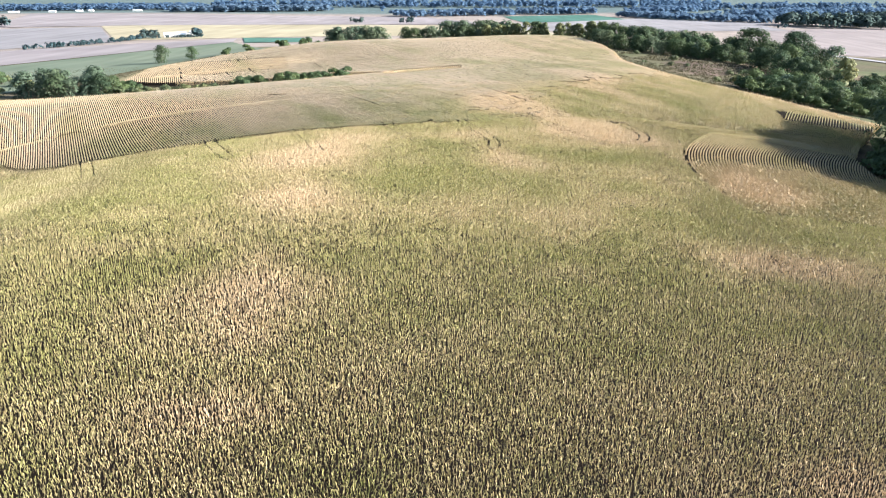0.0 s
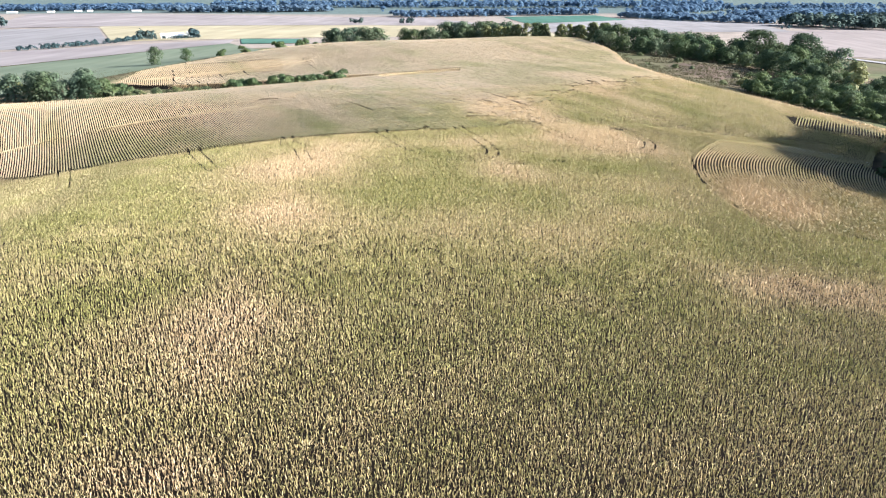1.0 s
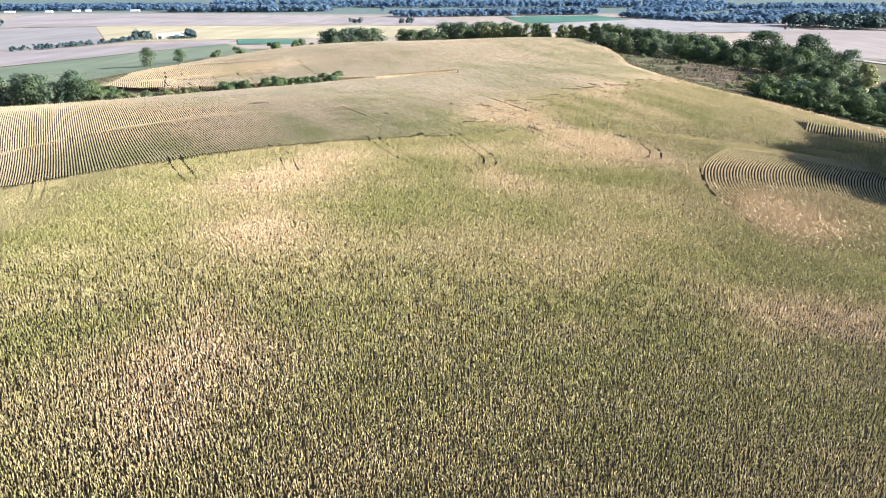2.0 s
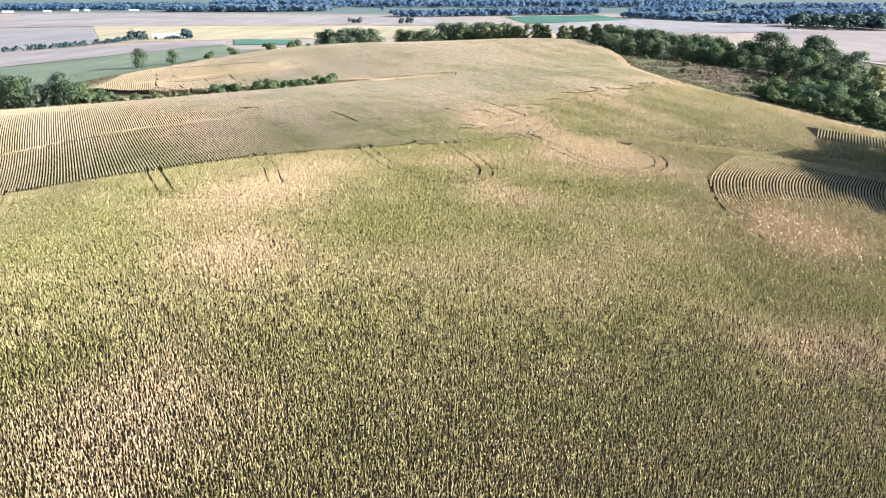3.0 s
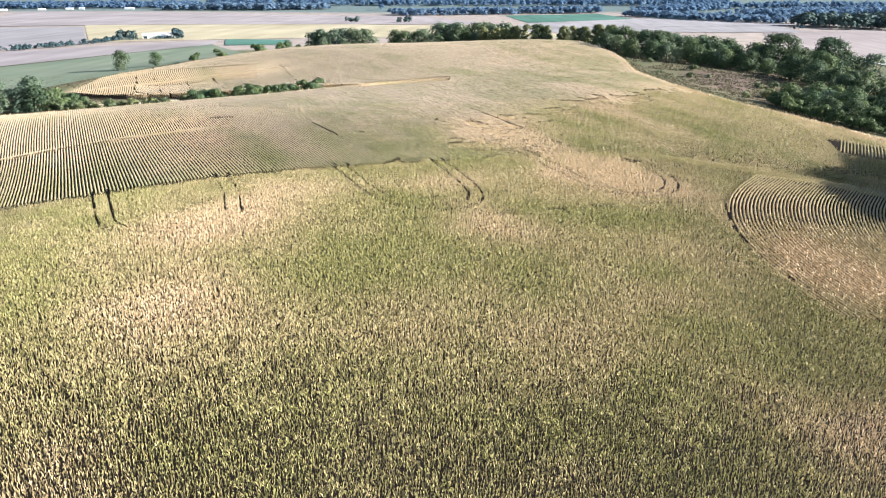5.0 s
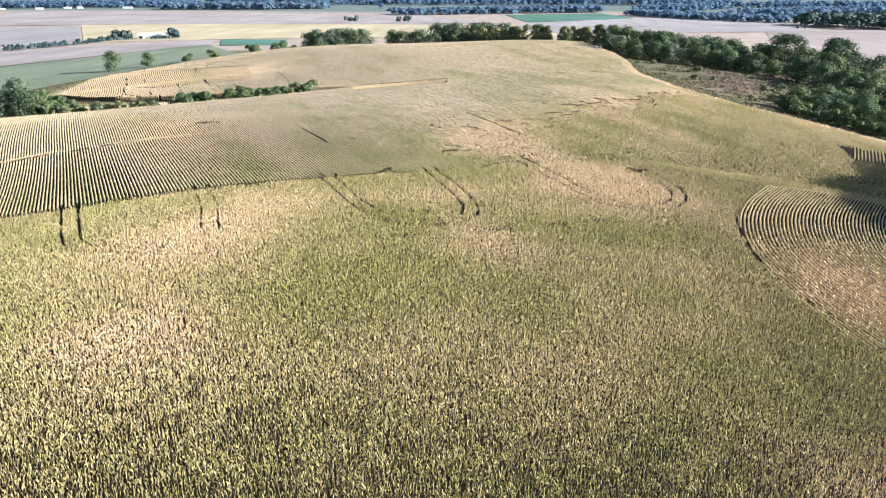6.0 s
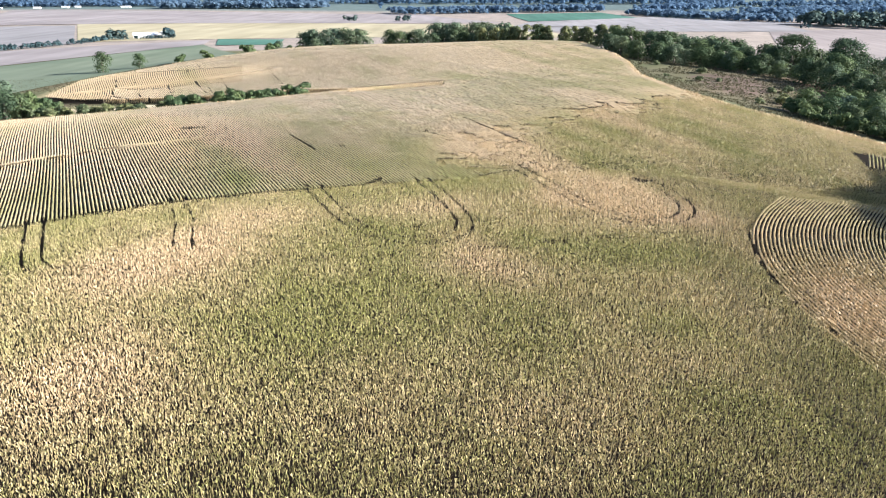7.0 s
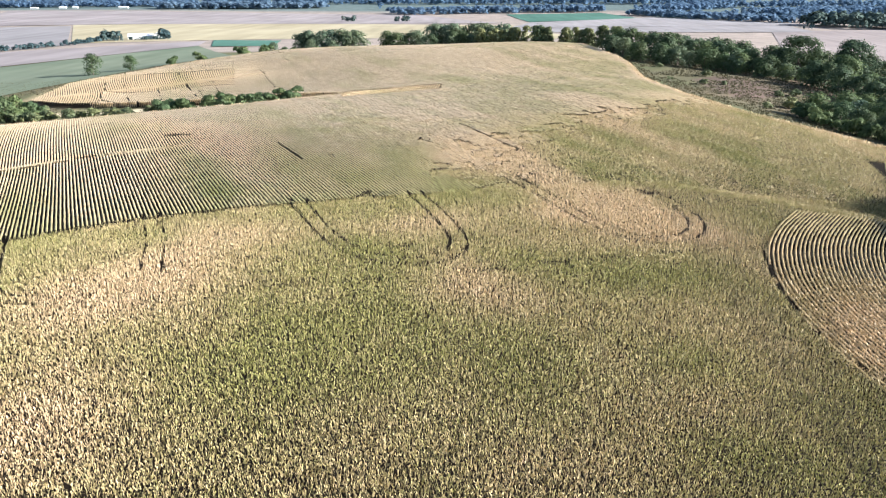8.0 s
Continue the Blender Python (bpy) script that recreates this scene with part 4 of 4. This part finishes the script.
woodland([(-560, 1950), (-200, 1980), (200, 1960), (600, 1950)], 160, 15, 13, LEAF_HAZE_BLUE, 3, "hazy blue woods on the far hills", 28)
woodland([(-110, 1500), (0, 1540), (90, 1560), (260, 1580)], 70, 9, 11, LEAF_HAZE_BLUE, 4, "wood in the distance, haze-blue leaves", 28)
woodland([(290, 1430), (360, 1240), (430, 1130)], 50, 7, 9, LEAF_HAZE_BLUE, 5, "wood beside pale fields, haze-blue leaves", 28)
woodland([(430, 1100), (480, 1020), (560, 1080), (700, 1200)], 70, 11, 15, LEAF_FAR_HAZE, 6, "dark wood on the valley's side")
woodland([(440, 1330), (650, 1480), (900, 1560)], 110, 11, 11, LEAF_HAZE_BLUE, 7, "hazy blue woods over the far valley side", 28)
woodland([(330, 1500), (520, 1760), (900, 1800)], 80, 12, 12, LEAF_HAZE_BLUE, 15, "hazy blue woods over the far valley side", 28)
woodland([(560, 1080), (750, 1180)], 120, 13, 15, LEAF_FAR_HAZE, 16, "dark wood on the valley's side")
woodland([(-345, 655), (-328, 672), (-302, 720), (-294, 778)], 5, 2.6, 4, LEAF_FAR_HAZE, 8, "hedge leading to the farmstead")
woodland([(-297, 774), (-284, 782)], 8, 4, 9, LEAF_FAR_HAZE, 9, "dark trees beside the farm buildings")
woodland([(-257, 792), (-244, 797)], 8, 4, 8, LEAF_FAR_HAZE, 17, "dark trees behind the farm buildings")
woodland([(-286, 774), (-238, 790)], 4, 2.6, 3.2, LEAF_FAR_HAZE, 18, "low hedge before the farm buildings")
woodland([(-606, 1085), (-590, 1090)], 20, 8, 12, LEAF_FAR_HAZE, 10, "far clump of trees")
woodland([(-150, 1215), (-125, 1195)], 10, 7, 8, LEAF_FAR_HAZE, 11, "far clump of trees between fields")
woodland([(-85, 1205), (-55, 1210)], 12, 8, 10, LEAF_FAR_HAZE, 12, "far clump of trees between fields")
woodland([(-160, 1690), (-150, 1690)], 8, 7, 12, LEAF_HAZE_BLUE, 13, "far single tree between fields", 28)
woodland([(388, 1012), (400, 1014)], 6, 5, 6, LEAF_FAR_HAZE, 14, "far bushes beside the fields")


def build_building(x, y, turn, long, wide, wall, rise, roof_mat, label):
    ob = thing("farm_building", x, y, turn)
    a, b = long / 2, wide / 2
    v = [(-a, -b, -1), (a, -b, -1), (a, b, -1), (-a, b, -1), (-a, -b, wall), (a, -b, wall), (a, b, wall), (-a, b, wall), (-a, 0, wall + rise), (a, 0, wall + rise)]
    bm = bmesh.new()
    p = [bm.verts.new(q) for q in v]
    for q in ((0, 1, 5, 4), (2, 3, 7, 6), (1, 2, 6, 9, 5), (3, 0, 4, 8, 7)):
        bm.faces.new([p[i] for i in q])
    me = bpy.data.meshes.new("walls")
    bm.to_mesh(me)
    bm.free()
    me.materials.append(WHITE_PAINT)
    part("walls", me, ob)
    bm = bmesh.new()
    for side in (-1, 1):
        e = 0.5
        q = [(-a - e, side * (b + e), wall - rise * e / b), (a + e, side * (b + e), wall - rise * e / b), (a + e, 0, wall + rise), (-a - e, 0, wall + rise)]
        low = [bm.verts.new((x0, y0, z0 + 0.02)) for x0, y0, z0 in q]
        up = [bm.verts.new((x0, y0, z0 + 0.25)) for x0, y0, z0 in q]
        bm.faces.new(low), bm.faces.new(up)
        for k in range(4):
            bm.faces.new((low[k], low[(k + 1) % 4], up[(k + 1) % 4], up[k]))
    me = bpy.data.meshes.new("roof")
    bm.to_mesh(me)
    bm.free()
    me.materials.append(roof_mat)
    part("roof", me, ob)
    return tagged(ob, label, "building", "farm buildings")


build_building(-271, 797, 20, 20, 9, 2.6, 2, STEEL_ROOF, "low white barn with a pale steel roof")
build_building(-67, 602, 4, 27, 8, 2.6, 1.4, STEEL_ROOF, "long low white shed behind the crest trees")
build_building(-259, 806, 100, 9, 7, 3, 2, STEEL_ROOF, "white farmhouse among trees")
for x, y, s in ((-873, 1640, 24), (-803, 1655, 16), (-765, 1690, 16), (-745, 1700, 12), (-650, 1700, 22), (-372, 1745, 30), (-340, 1745, 18)):
    build_building(x, y, 8, s * 0.8, 7, 2, 1.2, STEEL_ROOF, "long white farm shed in the distance")
